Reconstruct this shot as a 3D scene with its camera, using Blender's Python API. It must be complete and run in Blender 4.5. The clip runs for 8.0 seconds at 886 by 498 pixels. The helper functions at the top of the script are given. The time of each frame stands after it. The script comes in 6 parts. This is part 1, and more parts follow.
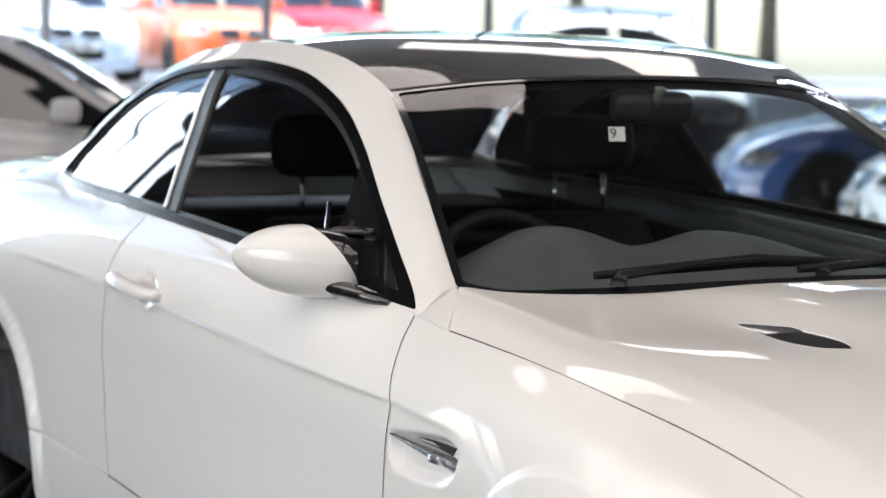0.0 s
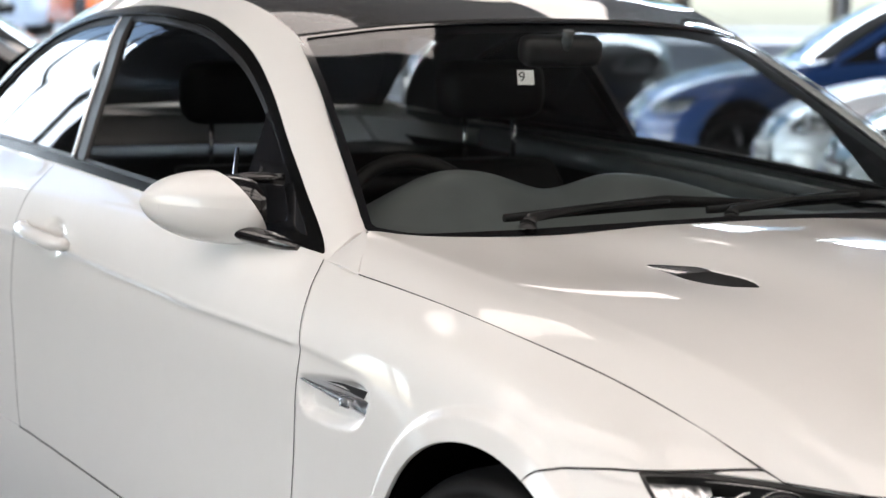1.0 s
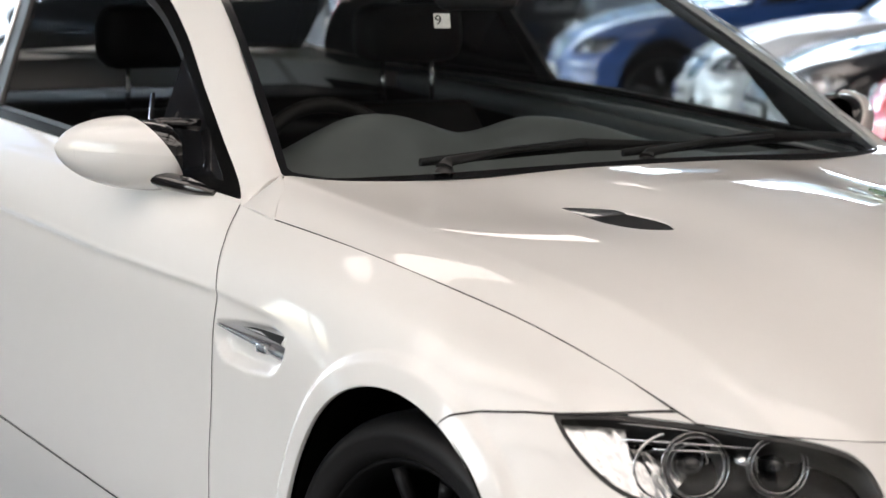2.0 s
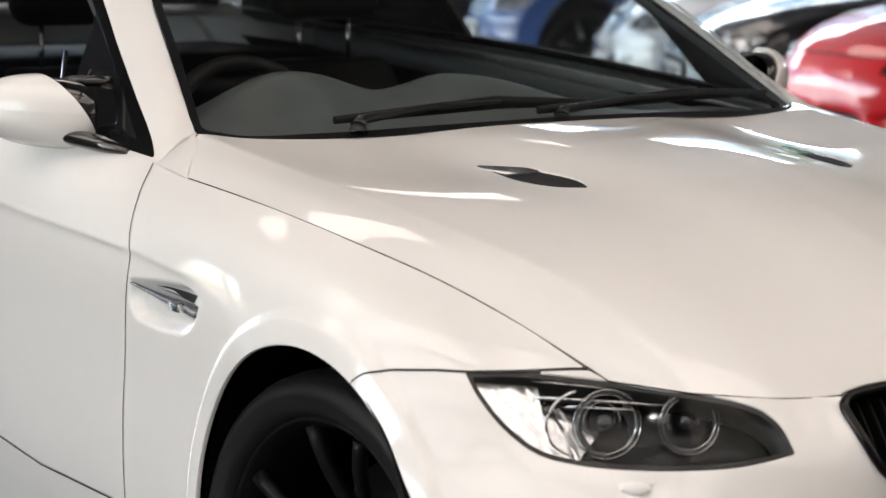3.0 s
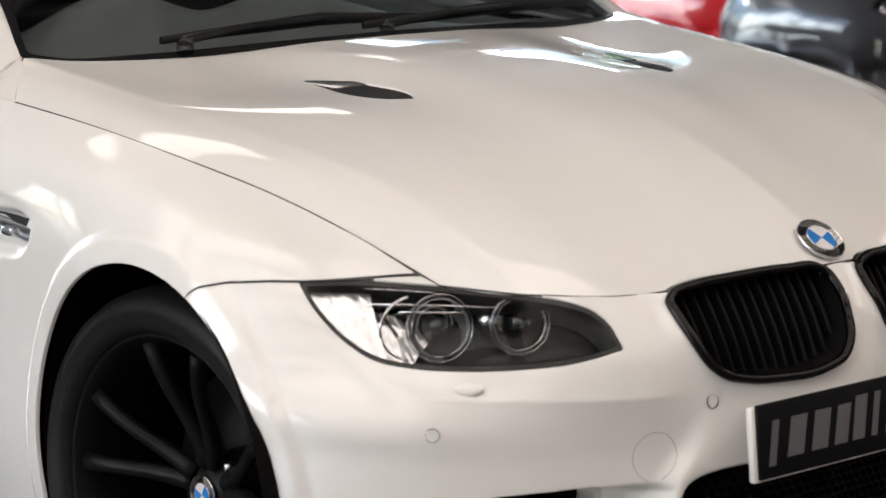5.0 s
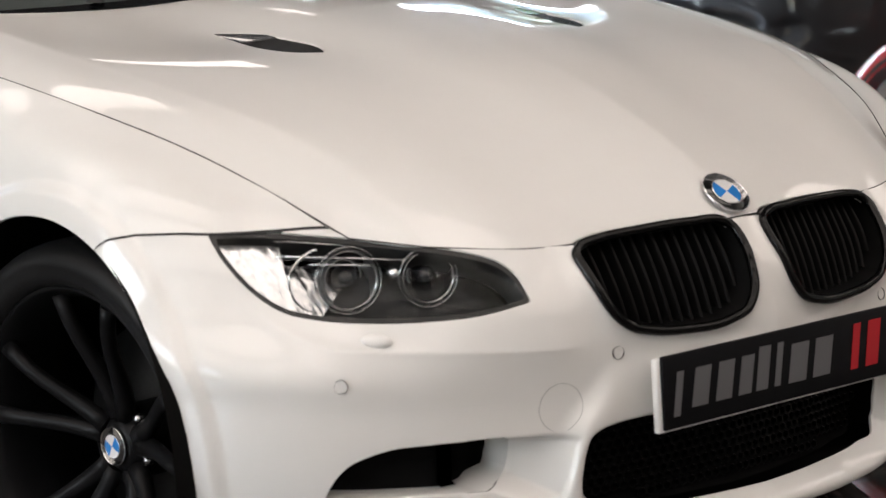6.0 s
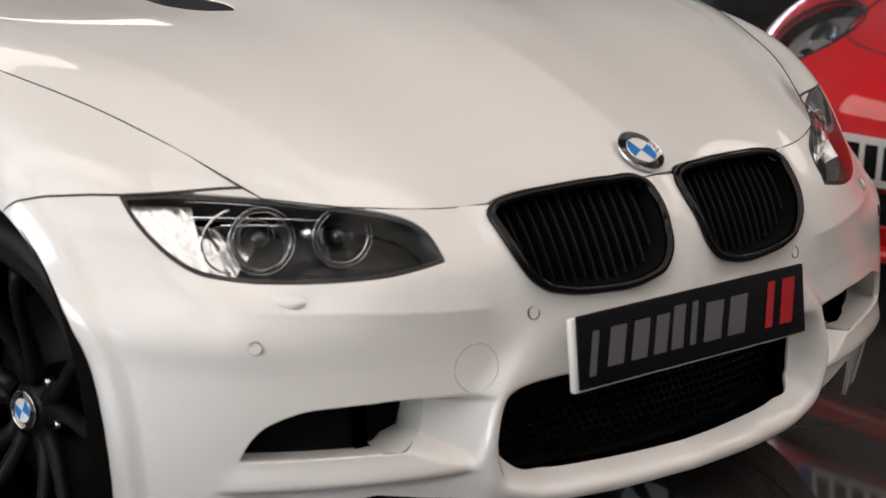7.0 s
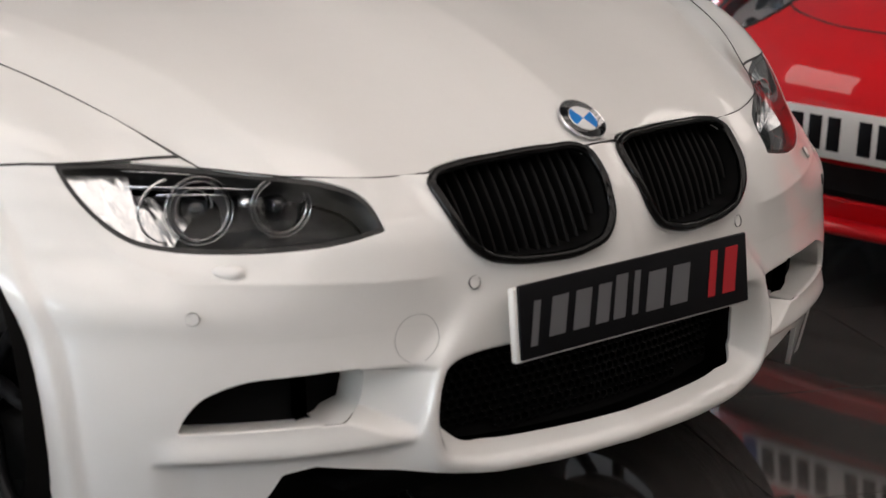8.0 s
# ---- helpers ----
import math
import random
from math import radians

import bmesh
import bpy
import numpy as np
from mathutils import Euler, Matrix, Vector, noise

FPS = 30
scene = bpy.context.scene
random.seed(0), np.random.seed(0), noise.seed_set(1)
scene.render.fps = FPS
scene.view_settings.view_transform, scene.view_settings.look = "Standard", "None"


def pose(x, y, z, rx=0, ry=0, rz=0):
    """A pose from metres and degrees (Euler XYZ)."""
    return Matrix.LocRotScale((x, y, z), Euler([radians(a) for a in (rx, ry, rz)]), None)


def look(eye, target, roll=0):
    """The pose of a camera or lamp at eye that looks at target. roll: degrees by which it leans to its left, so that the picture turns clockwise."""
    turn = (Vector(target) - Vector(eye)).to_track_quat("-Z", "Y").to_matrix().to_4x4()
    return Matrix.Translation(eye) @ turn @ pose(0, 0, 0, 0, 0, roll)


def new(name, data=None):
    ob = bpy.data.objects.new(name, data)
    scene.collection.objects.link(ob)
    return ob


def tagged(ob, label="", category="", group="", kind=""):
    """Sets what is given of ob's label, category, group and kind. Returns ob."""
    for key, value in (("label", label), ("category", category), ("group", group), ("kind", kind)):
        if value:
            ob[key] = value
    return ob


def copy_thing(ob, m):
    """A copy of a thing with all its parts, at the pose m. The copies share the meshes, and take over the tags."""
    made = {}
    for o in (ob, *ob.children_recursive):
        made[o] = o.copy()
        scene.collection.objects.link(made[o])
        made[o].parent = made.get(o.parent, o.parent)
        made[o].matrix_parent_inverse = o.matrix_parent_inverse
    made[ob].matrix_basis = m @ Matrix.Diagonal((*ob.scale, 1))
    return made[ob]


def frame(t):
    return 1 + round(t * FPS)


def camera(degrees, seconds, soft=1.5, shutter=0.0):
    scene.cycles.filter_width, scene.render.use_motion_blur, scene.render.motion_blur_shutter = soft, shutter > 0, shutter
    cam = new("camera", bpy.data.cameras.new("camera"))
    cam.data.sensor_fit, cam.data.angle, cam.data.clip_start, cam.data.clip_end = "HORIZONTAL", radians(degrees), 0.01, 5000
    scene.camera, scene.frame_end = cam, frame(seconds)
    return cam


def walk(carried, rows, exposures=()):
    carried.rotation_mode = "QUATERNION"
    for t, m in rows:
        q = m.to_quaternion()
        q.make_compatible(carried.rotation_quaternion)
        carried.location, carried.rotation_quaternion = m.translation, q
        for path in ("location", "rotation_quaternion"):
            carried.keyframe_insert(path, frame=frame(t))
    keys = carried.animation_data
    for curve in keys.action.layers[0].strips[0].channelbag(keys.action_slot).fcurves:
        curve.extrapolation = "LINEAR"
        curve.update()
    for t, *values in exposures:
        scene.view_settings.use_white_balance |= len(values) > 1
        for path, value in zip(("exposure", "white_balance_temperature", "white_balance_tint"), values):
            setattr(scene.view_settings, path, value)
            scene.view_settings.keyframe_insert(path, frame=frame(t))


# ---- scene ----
cam = camera(21.83, 8.0)
# seconds, eye, heading, pitch, roll
PATH = [
    (0.0, 2.972, -2.601, 1.357, 152.25, -4.67, 0.89),
    (0.5, 2.974, -2.593, 1.349, 151.19, -5.19, 0.56),
    (1.0, 2.974, -2.586, 1.341, 150.16, -5.83, 0.46),
    (1.5, 2.982, -2.584, 1.345, 149.21, -6.59, 0.26),
    (3.0, 2.994, -2.562, 1.351, 146.34, -8.38, 0.38),
    (3.5, 3.000, -2.562, 1.344, 145.30, -8.71, 0.04),
    (4.0, 3.008, -2.567, 1.333, 144.21, -9.07, -0.58),
    (4.5, 3.021, -2.575, 1.330, 143.22, -9.59, -0.96),
    (6.0, 3.071, -2.585, 1.334, 140.23, -11.36, -0.55),
    (6.5, 3.063, -2.585, 1.336, 139.04, -11.91, -0.42),
    (7.0, 3.045, -2.576, 1.329, 137.88, -12.38, -0.32),
    (7.5, 3.036, -2.559, 1.321, 137.17, -12.72, -0.28),
    (8.0, 3.033, -2.546, 1.317, 136.60, -13.06, -0.19),
]
walk(cam, [(t, pose(x, y, z, 90 + pitch, 0, head - 90) @ pose(0, 0, 0, 0, 0, roll)) for t, x, y, z, head, pitch, roll in PATH], exposures=[(0.0, 2.04, 6200, 10), (2.5, 2.03, 6350, 10), (4.5, 1.99, 6400, 10), (6.5, 1.93, 6330, 10), (8.0, 1.86, 6230, 10)])
cam.data.dof.use_dof, cam.data.dof.focus_distance, cam.data.dof.aperture_fstop = True, 3.9, 5.0
world = bpy.data.worlds.new("sky")
scene.world = world
world.use_nodes = True
wn = world.node_tree.nodes
sky = wn.new("ShaderNodeTexSky")
sky.sky_type, sky.sun_disc = "NISHITA", False
sky.sun_elevation, sky.sun_rotation = radians(38), radians(200)
sky.dust_density, sky.ozone_density = 1.5, 1.5
wn["Background"].inputs["Strength"].default_value = 0.15
world.node_tree.links.new(sky.outputs[0], wn["Background"].inputs["Color"])
sun = new("sun", bpy.data.lights.new("sun", "SUN"))
sun.data.energy, sun.data.angle, sun.data.color = 4.0, radians(0.5), (1.0, 0.98, 0.96)
sun.matrix_world = look((0, 0, 0), (0.35, -0.75, -0.9))


def window_light(name, at, towards, width, height, power):
    ob = new(name, bpy.data.lights.new(name, "AREA"))
    ob.data.shape, ob.data.size, ob.data.size_y, ob.data.energy, ob.data.color = "RECTANGLE", width, height, power, (0.93, 0.97, 1.0)
    ob.matrix_world = look(at, towards)
    return ob


HALL_TURN = pose(0, 0, 0, 0, 0, -29)
# lamps outside the glass replace skylight; the back one is added high-up fill
for nm, at, to, w, h, power in (("daylight_back", (-28.0, 1.5, 11.0), (-6.0, 1.5, 0.0), 22, 8, 2200), ("daylight_right", (-16.2, -9.3, 2.5), (-16.2, 0, 2.2), 13.4, 4.6, 470), ("daylight_front", (5.5, -9.4, 2.25), (5.5, 0, 1.6), 8.5, 2.6, 60), ("daylight_left", (-19.5, 12.4, 1.5), (-17.5, 0, 1.4), 6.6, 2.8, 150)):
    window_light(nm, HALL_TURN @ Vector(at), HALL_TURN @ Vector(to), w, h, power)
def material(name, colour, rough=0.5, metal=0.0, coat=0.0, grain=0.0, size=30.0, bump=0.0, **more):
    """Principled surface with noise at two scales on colour and roughness."""
    m = bpy.data.materials.new(name)
    m.use_nodes = True
    nt = m.node_tree
    b = nt.nodes["Principled BSDF"]
    b.inputs["Base Color"].default_value = (*colour, 1)
    b.inputs["Roughness"].default_value = rough
    b.inputs["Metallic"].default_value = metal
    b.inputs["Coat Weight"].default_value = coat
    b.inputs["Coat Roughness"].default_value = 0.02
    for key, value in more.items():
        b.inputs[key.replace("_", " ")].default_value = value
    if grain or bump:
        tc = nt.nodes.new("ShaderNodeTexCoord")
        fine, wide = nt.nodes.new("ShaderNodeTexNoise"), nt.nodes.new("ShaderNodeTexNoise")
        fine.inputs["Scale"].default_value, wide.inputs["Scale"].default_value = size * 8, size * 0.3
        fine.inputs["Detail"].default_value, wide.inputs["Detail"].default_value = 6, 3
        nt.links.new(tc.outputs["Object"], fine.inputs["Vector"])
        nt.links.new(tc.outputs["Object"], wide.inputs["Vector"])
        mean = nt.nodes.new("ShaderNodeMath")
        mean.operation = "ADD"
        nt.links.new(fine.outputs[0], mean.inputs[0])
        nt.links.new(wide.outputs[0], mean.inputs[1])
        span = nt.nodes.new("ShaderNodeMapRange")
        span.inputs["From Min"].default_value, span.inputs["From Max"].default_value = 0.6, 1.4
        span.inputs["To Min"].default_value, span.inputs["To Max"].default_value = 1 - grain, 1 + grain
        nt.links.new(mean.outputs[0], span.inputs[0])
        mix = nt.nodes.new("ShaderNodeMix")
        mix.data_type, mix.blend_type = "RGBA", "MULTIPLY"
        mix.inputs["Factor"].default_value = 1
        mix.inputs["A"].default_value = (*colour, 1)
        nt.links.new(span.outputs[0], mix.inputs["B"])
        nt.links.new(mix.outputs["Result"], b.inputs["Base Color"])
        rs = nt.nodes.new("ShaderNodeMath")
        rs.operation = "MULTIPLY"
        rs.inputs[1].default_value = rough
        nt.links.new(span.outputs[0], rs.inputs[0])
        nt.links.new(rs.outputs[0], b.inputs["Roughness"])
        if bump:
            bp = nt.nodes.new("ShaderNodeBump")
            bp.inputs["Strength"].default_value, bp.inputs["Distance"].default_value = 1, bump
            nt.links.new(fine.outputs[0], bp.inputs["Height"])
            nt.links.new(bp.outputs[0], b.inputs["Normal"])
    return m


def glowing(name, colour, strength):
    m = bpy.data.materials.new(name)
    m.use_nodes = True
    b = m.node_tree.nodes["Principled BSDF"]
    b.inputs["Base Color"].default_value = (*colour, 1)
    b.inputs["Emission Color"].default_value = (*colour, 1)
    b.inputs["Emission Strength"].default_value = strength
    return m


def sheer(name, tint, gloss=0.02, base=0.05):
    """Thin glass: tinted see-through with a mirror sheen that grows at grazing angles."""
    m = bpy.data.materials.new(name)
    m.use_nodes = True
    nt = m.node_tree
    out = nt.nodes["Material Output"]
    nt.nodes.remove(nt.nodes["Principled BSDF"])
    clear, shine = nt.nodes.new("ShaderNodeBsdfTransparent"), nt.nodes.new("ShaderNodeBsdfGlossy")
    clear.inputs["Color"].default_value = (*tint, 1)
    shine.inputs["Roughness"].default_value = gloss
    face, power, span, mix = (nt.nodes.new("ShaderNode" + k) for k in ("LayerWeight", "Math", "MapRange", "MixShader"))
    power.operation, power.inputs[1].default_value = "POWER", 5
    span.inputs["To Min"].default_value = base
    nt.links.new(face.outputs["Facing"], power.inputs[0])
    nt.links.new(power.outputs[0], span.inputs[0])
    nt.links.new(span.outputs[0], mix.inputs[0])
    nt.links.new(clear.outputs[0], mix.inputs[1])
    nt.links.new(shine.outputs[0], mix.inputs[2])
    nt.links.new(mix.outputs[0], out.inputs["Surface"])
    return m


PAINT = material("white_paint", (0.80, 0.79, 0.765), 0.35, coat=1.0, grain=0.012, size=3, Specular_IOR_Level=0.15)
GLOSS_BLACK = material("gloss_black", (0.008, 0.008, 0.009), 0.15, coat=1.0)
CARBON = material("carbon_roof", (0.006, 0.006, 0.0065), 0.4, coat=1.0, grain=0.15, size=60, Specular_IOR_Level=0.1)
TRIM = material("black_trim", (0.006, 0.006, 0.006), 0.45, grain=0.15, size=40)
RUBBER = material("tyre_rubber", (0.010, 0.010, 0.0105), 0.5, Specular_IOR_Level=0.25, grain=0.2, size=30, bump=0.0004)
# sheenless near-black, also deepens the shade in openings and hollows
DARK = material("dark_void", (0.008, 0.008, 0.008), 0.9, Specular_IOR_Level=0.0)
WINDOW_BLACK = material("window_trim_black", (0.004, 0.004, 0.004), 0.25, Specular_IOR_Level=0.05)
CHROME = material("chrome", (0.85, 0.85, 0.86), 0.08, 1.0)
SATIN = material("satin_silver", (0.55, 0.56, 0.57), 0.25, 1.0)
GLASS_SCREEN = sheer("windscreen_glass", (0.88, 0.91, 0.90), base=0.065)
GLASS_TINT = sheer("tinted_glass", (0.02, 0.021, 0.022))
GLASS_SIDE = sheer("side_glass", (0.62, 0.65, 0.66))
GLASS_CLEAR = sheer("clear_lens", (0.96, 0.97, 0.97), base=0.01)
def hermite(knots, values, at):
    """Smooth curve through values at the given knots, with limited overshoot."""
    k, v, at = np.asarray(knots, float), np.asarray(values, float), np.asarray(at, float)
    if v.ndim == 1:
        v = v[:, None]
    d = np.diff(v, axis=0) / np.diff(k)[:, None]
    m = np.empty_like(v)
    m[0], m[-1] = d[0], d[-1]
    w = np.diff(k)[:, None]
    m[1:-1] = (d[:-1] * w[1:] + d[1:] * w[:-1]) / (w[1:] + w[:-1])
    i = np.clip(np.searchsorted(k, at, side="right") - 1, 0, len(k) - 2)
    h = (k[i + 1] - k[i])[:, None]
    t = ((at - k[i])[:, None]) / h
    return ((2 * t**3 - 3 * t**2 + 1) * v[i] + (t**3 - 2 * t**2 + t) * h * m[i] + (3 * t**2 - 2 * t**3) * v[i + 1] + (t**3 - t**2) * h * m[i + 1])


def curve(points, n):
    """n points, evenly spaced, on a smooth curve through points."""
    p = np.asarray(points, float)
    k = np.concatenate([[0], np.cumsum(np.linalg.norm(np.diff(p, axis=0), axis=1))])
    return hermite(k, p, np.linspace(0, k[-1], n))


def ring(points, n=96, sharp=()):
    """A closed smooth outline through points; the corners named in sharp stay sharp."""
    p = [np.asarray(q, float) for q in points]
    if not sharp:
        q = p[-3:] + p + p[:3]
        k = np.concatenate([[0], np.cumsum([np.linalg.norm(b - a) for a, b in zip(q, q[1:])])])
        return hermite(k, q, np.linspace(k[3], k[3 + len(p)], n, endpoint=False))
    out = []
    for a, b in zip(sharp, [*sharp[1:], sharp[0] + len(p)]):
        part_ = [p[i % len(p)] for i in range(a, b + 1)]
        c = curve(part_, max(4, n * (b - a) // len(p)))
        out.append(c[:-1])
    return np.concatenate(out)


def inside(q, outline):
    """Signed distance of the 2D points q to a closed outline: positive inside."""
    q, a = np.asarray(q, float), np.asarray(outline, float)
    b = np.roll(a, -1, axis=0)
    best, odd = np.full(len(q), 1e9), np.zeros(len(q), bool)
    for (ax, ay), (bx, by) in zip(a, b):
        ex, ey = bx - ax, by - ay
        t = np.clip(((q[:, 0] - ax) * ex + (q[:, 1] - ay) * ey) / (ex * ex + ey * ey + 1e-18), 0, 1)
        best = np.minimum(best, np.hypot(q[:, 0] - ax - t * ex, q[:, 1] - ay - t * ey))
        cross = ((ay > q[:, 1]) != (by > q[:, 1])) & (q[:, 0] < ex * (q[:, 1] - ay) / (ey if abs(ey) > 1e-12 else 1e-12) + ax)
        odd ^= cross
    return np.where(odd, best, -best)


class Sheet:
    """A surface of points, normals and faces that can be clipped, mirrored and given rims."""

    def __init__(self, v, n, f):
        self.v, self.n, self.f = v, n, f

    @staticmethod
    def grid(g, flip=False):
        g = np.asarray(g, float)
        a, b = g.shape[:2]
        du, dv = np.gradient(g, axis=0), np.gradient(g, axis=1)
        n = np.cross(du, dv)
        n /= np.linalg.norm(n, axis=2, keepdims=True) + 1e-12
        if flip:
            n = -n
        f = []
        for i in range(a - 1):
            for j in range(b - 1):
                q = (i * b + j, (i + 1) * b + j, (i + 1) * b + j + 1, i * b + j + 1)
                f.append(q[::-1] if flip else q)
        return Sheet(g.reshape(-1, 3), n.reshape(-1, 3), f)

    def clip(self, value):
        """The piece where value, a function of the points, is positive."""
        s = np.asarray(value(self.v), float)
        s = np.where(np.abs(s) < 1e-7, 1e-7, s)
        v, n, f, cut = list(self.v), list(self.n), [], {}
        for face in self.f:
            signs = [s[i] > 0 for i in face]
            if all(signs):
                f.append(face)
                continue
            if not any(signs):
                continue
            out = []
            for i, j in zip(face, face[1:] + face[:1]):
                if s[i] > 0:
                    out.append(i)
                if (s[i] > 0) != (s[j] > 0):
                    key = (min(i, j), max(i, j))
                    if key not in cut:
                        t = s[key[0]] / (s[key[0]] - s[key[1]])
                        cut[key] = len(v)
                        v.append(self.v[key[0]] * (1 - t) + self.v[key[1]] * t)
                        m = self.n[key[0]] * (1 - t) + self.n[key[1]] * t
                        n.append(m / (np.linalg.norm(m) + 1e-12))
                    out.append(cut[key])
            if len(out) > 2:
                f.append(tuple(out))
        return Sheet(np.array(v), np.array(n), f).tidy()

    def tidy(self):
        used = sorted({i for face in self.f for i in face})
        new_index = {o: k for k, o in enumerate(used)}
        if not used:
            return Sheet(np.zeros((0, 3)), np.zeros((0, 3)), [])
        return Sheet(self.v[used], self.n[used], [tuple(new_index[i] for i in face) for face in self.f])

    def mirrored(self):
        k = np.array([1, -1, 1])
        return Sheet(self.v * k, self.n * k, [face[::-1] for face in self.f])

    def plus(self, other):
        o = len(self.v)
        return Sheet(np.concatenate([self.v, other.v]), np.concatenate([self.n, other.n]), self.f + [tuple(i + o for i in face) for face in other.f])

    def moved(self, amount):
        """Shifted along its normals."""
        return Sheet(self.v + self.n * amount, self.n, self.f)

    def welded(self):
        """Points at one place made one."""
        key, where = {}, []
        for p in np.round(self.v, 5):
            where.append(key.setdefault(tuple(p), len(key)))
        v, n = np.zeros((len(key), 3)), np.zeros((len(key), 3))
        for i, w in enumerate(where):
            v[w] = self.v[i]
            n[w] += self.n[i]
        n /= np.linalg.norm(n, axis=1, keepdims=True) + 1e-12
        f = []
        for face in self.f:
            q = tuple(dict.fromkeys(where[i] for i in face))
            if len(q) > 2:
                f.append(q)
        return Sheet(v, n, f)

    def border(self):
        seen = {}
        for face in self.f:
            for i, j in zip(face, face[1:] + face[:1]):
                seen[(i, j)] = 1
        return [(i, j) for i, j in seen if (j, i) not in seen]

    def rim(self, depth, only=None):
        """Turned-in edges: a small rounded lip, then straight down along the normal."""
        v, n, f = list(self.v), list(self.n), list(self.f)
        edges = self.border()
        out = {}
        for i, j in edges:
            t = self.v[j] - self.v[i]
            for k in (i, j):
                o = np.cross(t, self.n[k])
                out[k] = out.get(k, 0) + o / (np.linalg.norm(o) + 1e-12)
        a, b = {}, {}
        for k, o in out.items():
            if only is not None and not only(self.v[k]):
                continue
            o = o / (np.linalg.norm(o) + 1e-9)
            lip = min(0.0012, abs(depth) * 0.3)
            a[k] = len(v)
            v.append(self.v[k] + o * lip * 0.8 - self.n[k] * lip)
            n.append(o * 0.8 + self.n[k] * 0.6)
            b[k] = len(v)
            v.append(self.v[k] + o * lip - self.n[k] * depth)
            n.append(o)
        for i, j in edges:
            if i in a and j in a:
                f += [(j, i, a[i], a[j]), (a[j], a[i], b[i], b[j])]
        return Sheet(np.array(v), np.array(n), f)

    def mesh(self, name):
        me = bpy.data.meshes.new(name)
        me.from_pydata([tuple(p) for p in self.v], [], self.f)
        me.polygons.foreach_set("use_smooth", [True] * len(me.polygons))
        me.normals_split_custom_set_from_vertices([tuple(p) for p in self.n])
        return me


def part(name, shape, mat, parent=None, label=""):
    """One mesh object, from a Sheet or a bmesh, under a thing or a part."""
    if isinstance(shape, Sheet):
        me = shape.mesh(name)
    elif isinstance(shape, bmesh.types.BMesh):
        me = bpy.data.meshes.new(name)
        shape.to_mesh(me)
        shape.free()
    else:
        me = shape
    if mat is not None and not me.materials:
        me.materials.append(mat)
    ob = new(name, me)
    ob.parent = parent
    return tagged(ob, label)


def thing(name, label, category, m=None, group="", kind=""):
    ob = new(name)
    if m is not None:
        ob.matrix_basis = m
    return tagged(ob, label, category, group, kind)


def box(x0, y0, z0, x1, y1, z1, bevel=0.0, bm=None, segments=2):
    """A box between two corners with rounded edges."""
    own = bmesh.new()
    bmesh.ops.create_cube(own, size=1, matrix=Matrix.Translation(((x0 + x1) / 2, (y0 + y1) / 2, (z0 + z1) / 2)) @ Matrix.Diagonal((x1 - x0, y1 - y0, z1 - z0, 1)))
    if bevel:
        bmesh.ops.bevel(own, geom=own.edges[:], offset=bevel, segments=segments, affect="EDGES", profile=0.5)
        for face in own.faces:
            face.smooth = True
    return own if bm is None else join(bm, own)


def join(bm, other, m=None):
    """Adds other to bm, and frees it."""
    me = bpy.data.meshes.new("joined")
    if m is not None:
        other.transform(m)
    other.to_mesh(me)
    other.free()
    bm.from_mesh(me)
    bpy.data.meshes.remove(me)
    return bm


def lathe(profile, n=48, axis="y", arc=2 * math.pi):
    """A body turned about an axis: profile rows are radius, place along the axis."""
    bm = bmesh.new()
    rows = []
    closed = abs(arc - 2 * math.pi) < 1e-6
    for k in range(n if closed else n + 1):
        a = arc * k / n
        row = []
        for r, h in profile:
            c, s = r * math.cos(a), r * math.sin(a)
            row.append(bm.verts.new({"y": (c, h, s), "x": (h, c, s), "z": (c, s, h)}[axis]))
        rows.append(row)
    for k in range(n):
        p, q = rows[k], rows[(k + 1) % len(rows)]
        for i in range(len(profile) - 1):
            bm.faces.new((p[i], p[i + 1], q[i + 1], q[i])).smooth = True
    bmesh.ops.remove_doubles(bm, verts=bm.verts[:], dist=1e-6)
    bmesh.ops.recalc_face_normals(bm, faces=bm.faces[:])
    return bm


def tube(points, radius, n=10, flat=1.0, ends=True):
    """A round bar along points; radius may be a list."""
    p = [Vector(q) for q in points]
    rs = radius if isinstance(radius, (list, tuple)) else [radius] * len(p)
    bm, rows = bmesh.new(), []
    up = Vector((0.13, 0.21, 1)).normalized()
    for i, q in enumerate(p):
        d = (p[min(i + 1, len(p) - 1)] - p[max(i - 1, 0)]).normalized()
        a = d.cross(up).normalized()
        b = a.cross(d)
        rows.append([bm.verts.new(q + (a * math.cos(t) + b * math.sin(t) * flat) * rs[i]) for t in (2 * math.pi * k / n for k in range(n))])
    for u, w in zip(rows, rows[1:]):
        for k in range(n):
            bm.faces.new((u[k], u[(k + 1) % n], w[(k + 1) % n], w[k])).smooth = True
    if ends:
        bm.faces.new(rows[0])
        bm.faces.new(rows[-1][::-1])
    bmesh.ops.recalc_face_normals(bm, faces=bm.faces[:])
    return bm


def slab(outline, depth, to3):
    """A flat plate from a 2D outline; to3 maps (u, v, w) to space, w the depth."""
    bm = bmesh.new()
    top = [bm.verts.new(to3(u, v, 0)) for u, v in outline]
    low = [bm.verts.new(to3(u, v, -depth)) for u, v in outline]
    bm.faces.new(top)
    bm.faces.new(low[::-1])
    for i in range(len(top)):
        j = (i + 1) % len(top)
        bm.faces.new((top[j], top[i], low[i], low[j]))
    bmesh.ops.recalc_face_normals(bm, faces=bm.faces[:])
    return bm


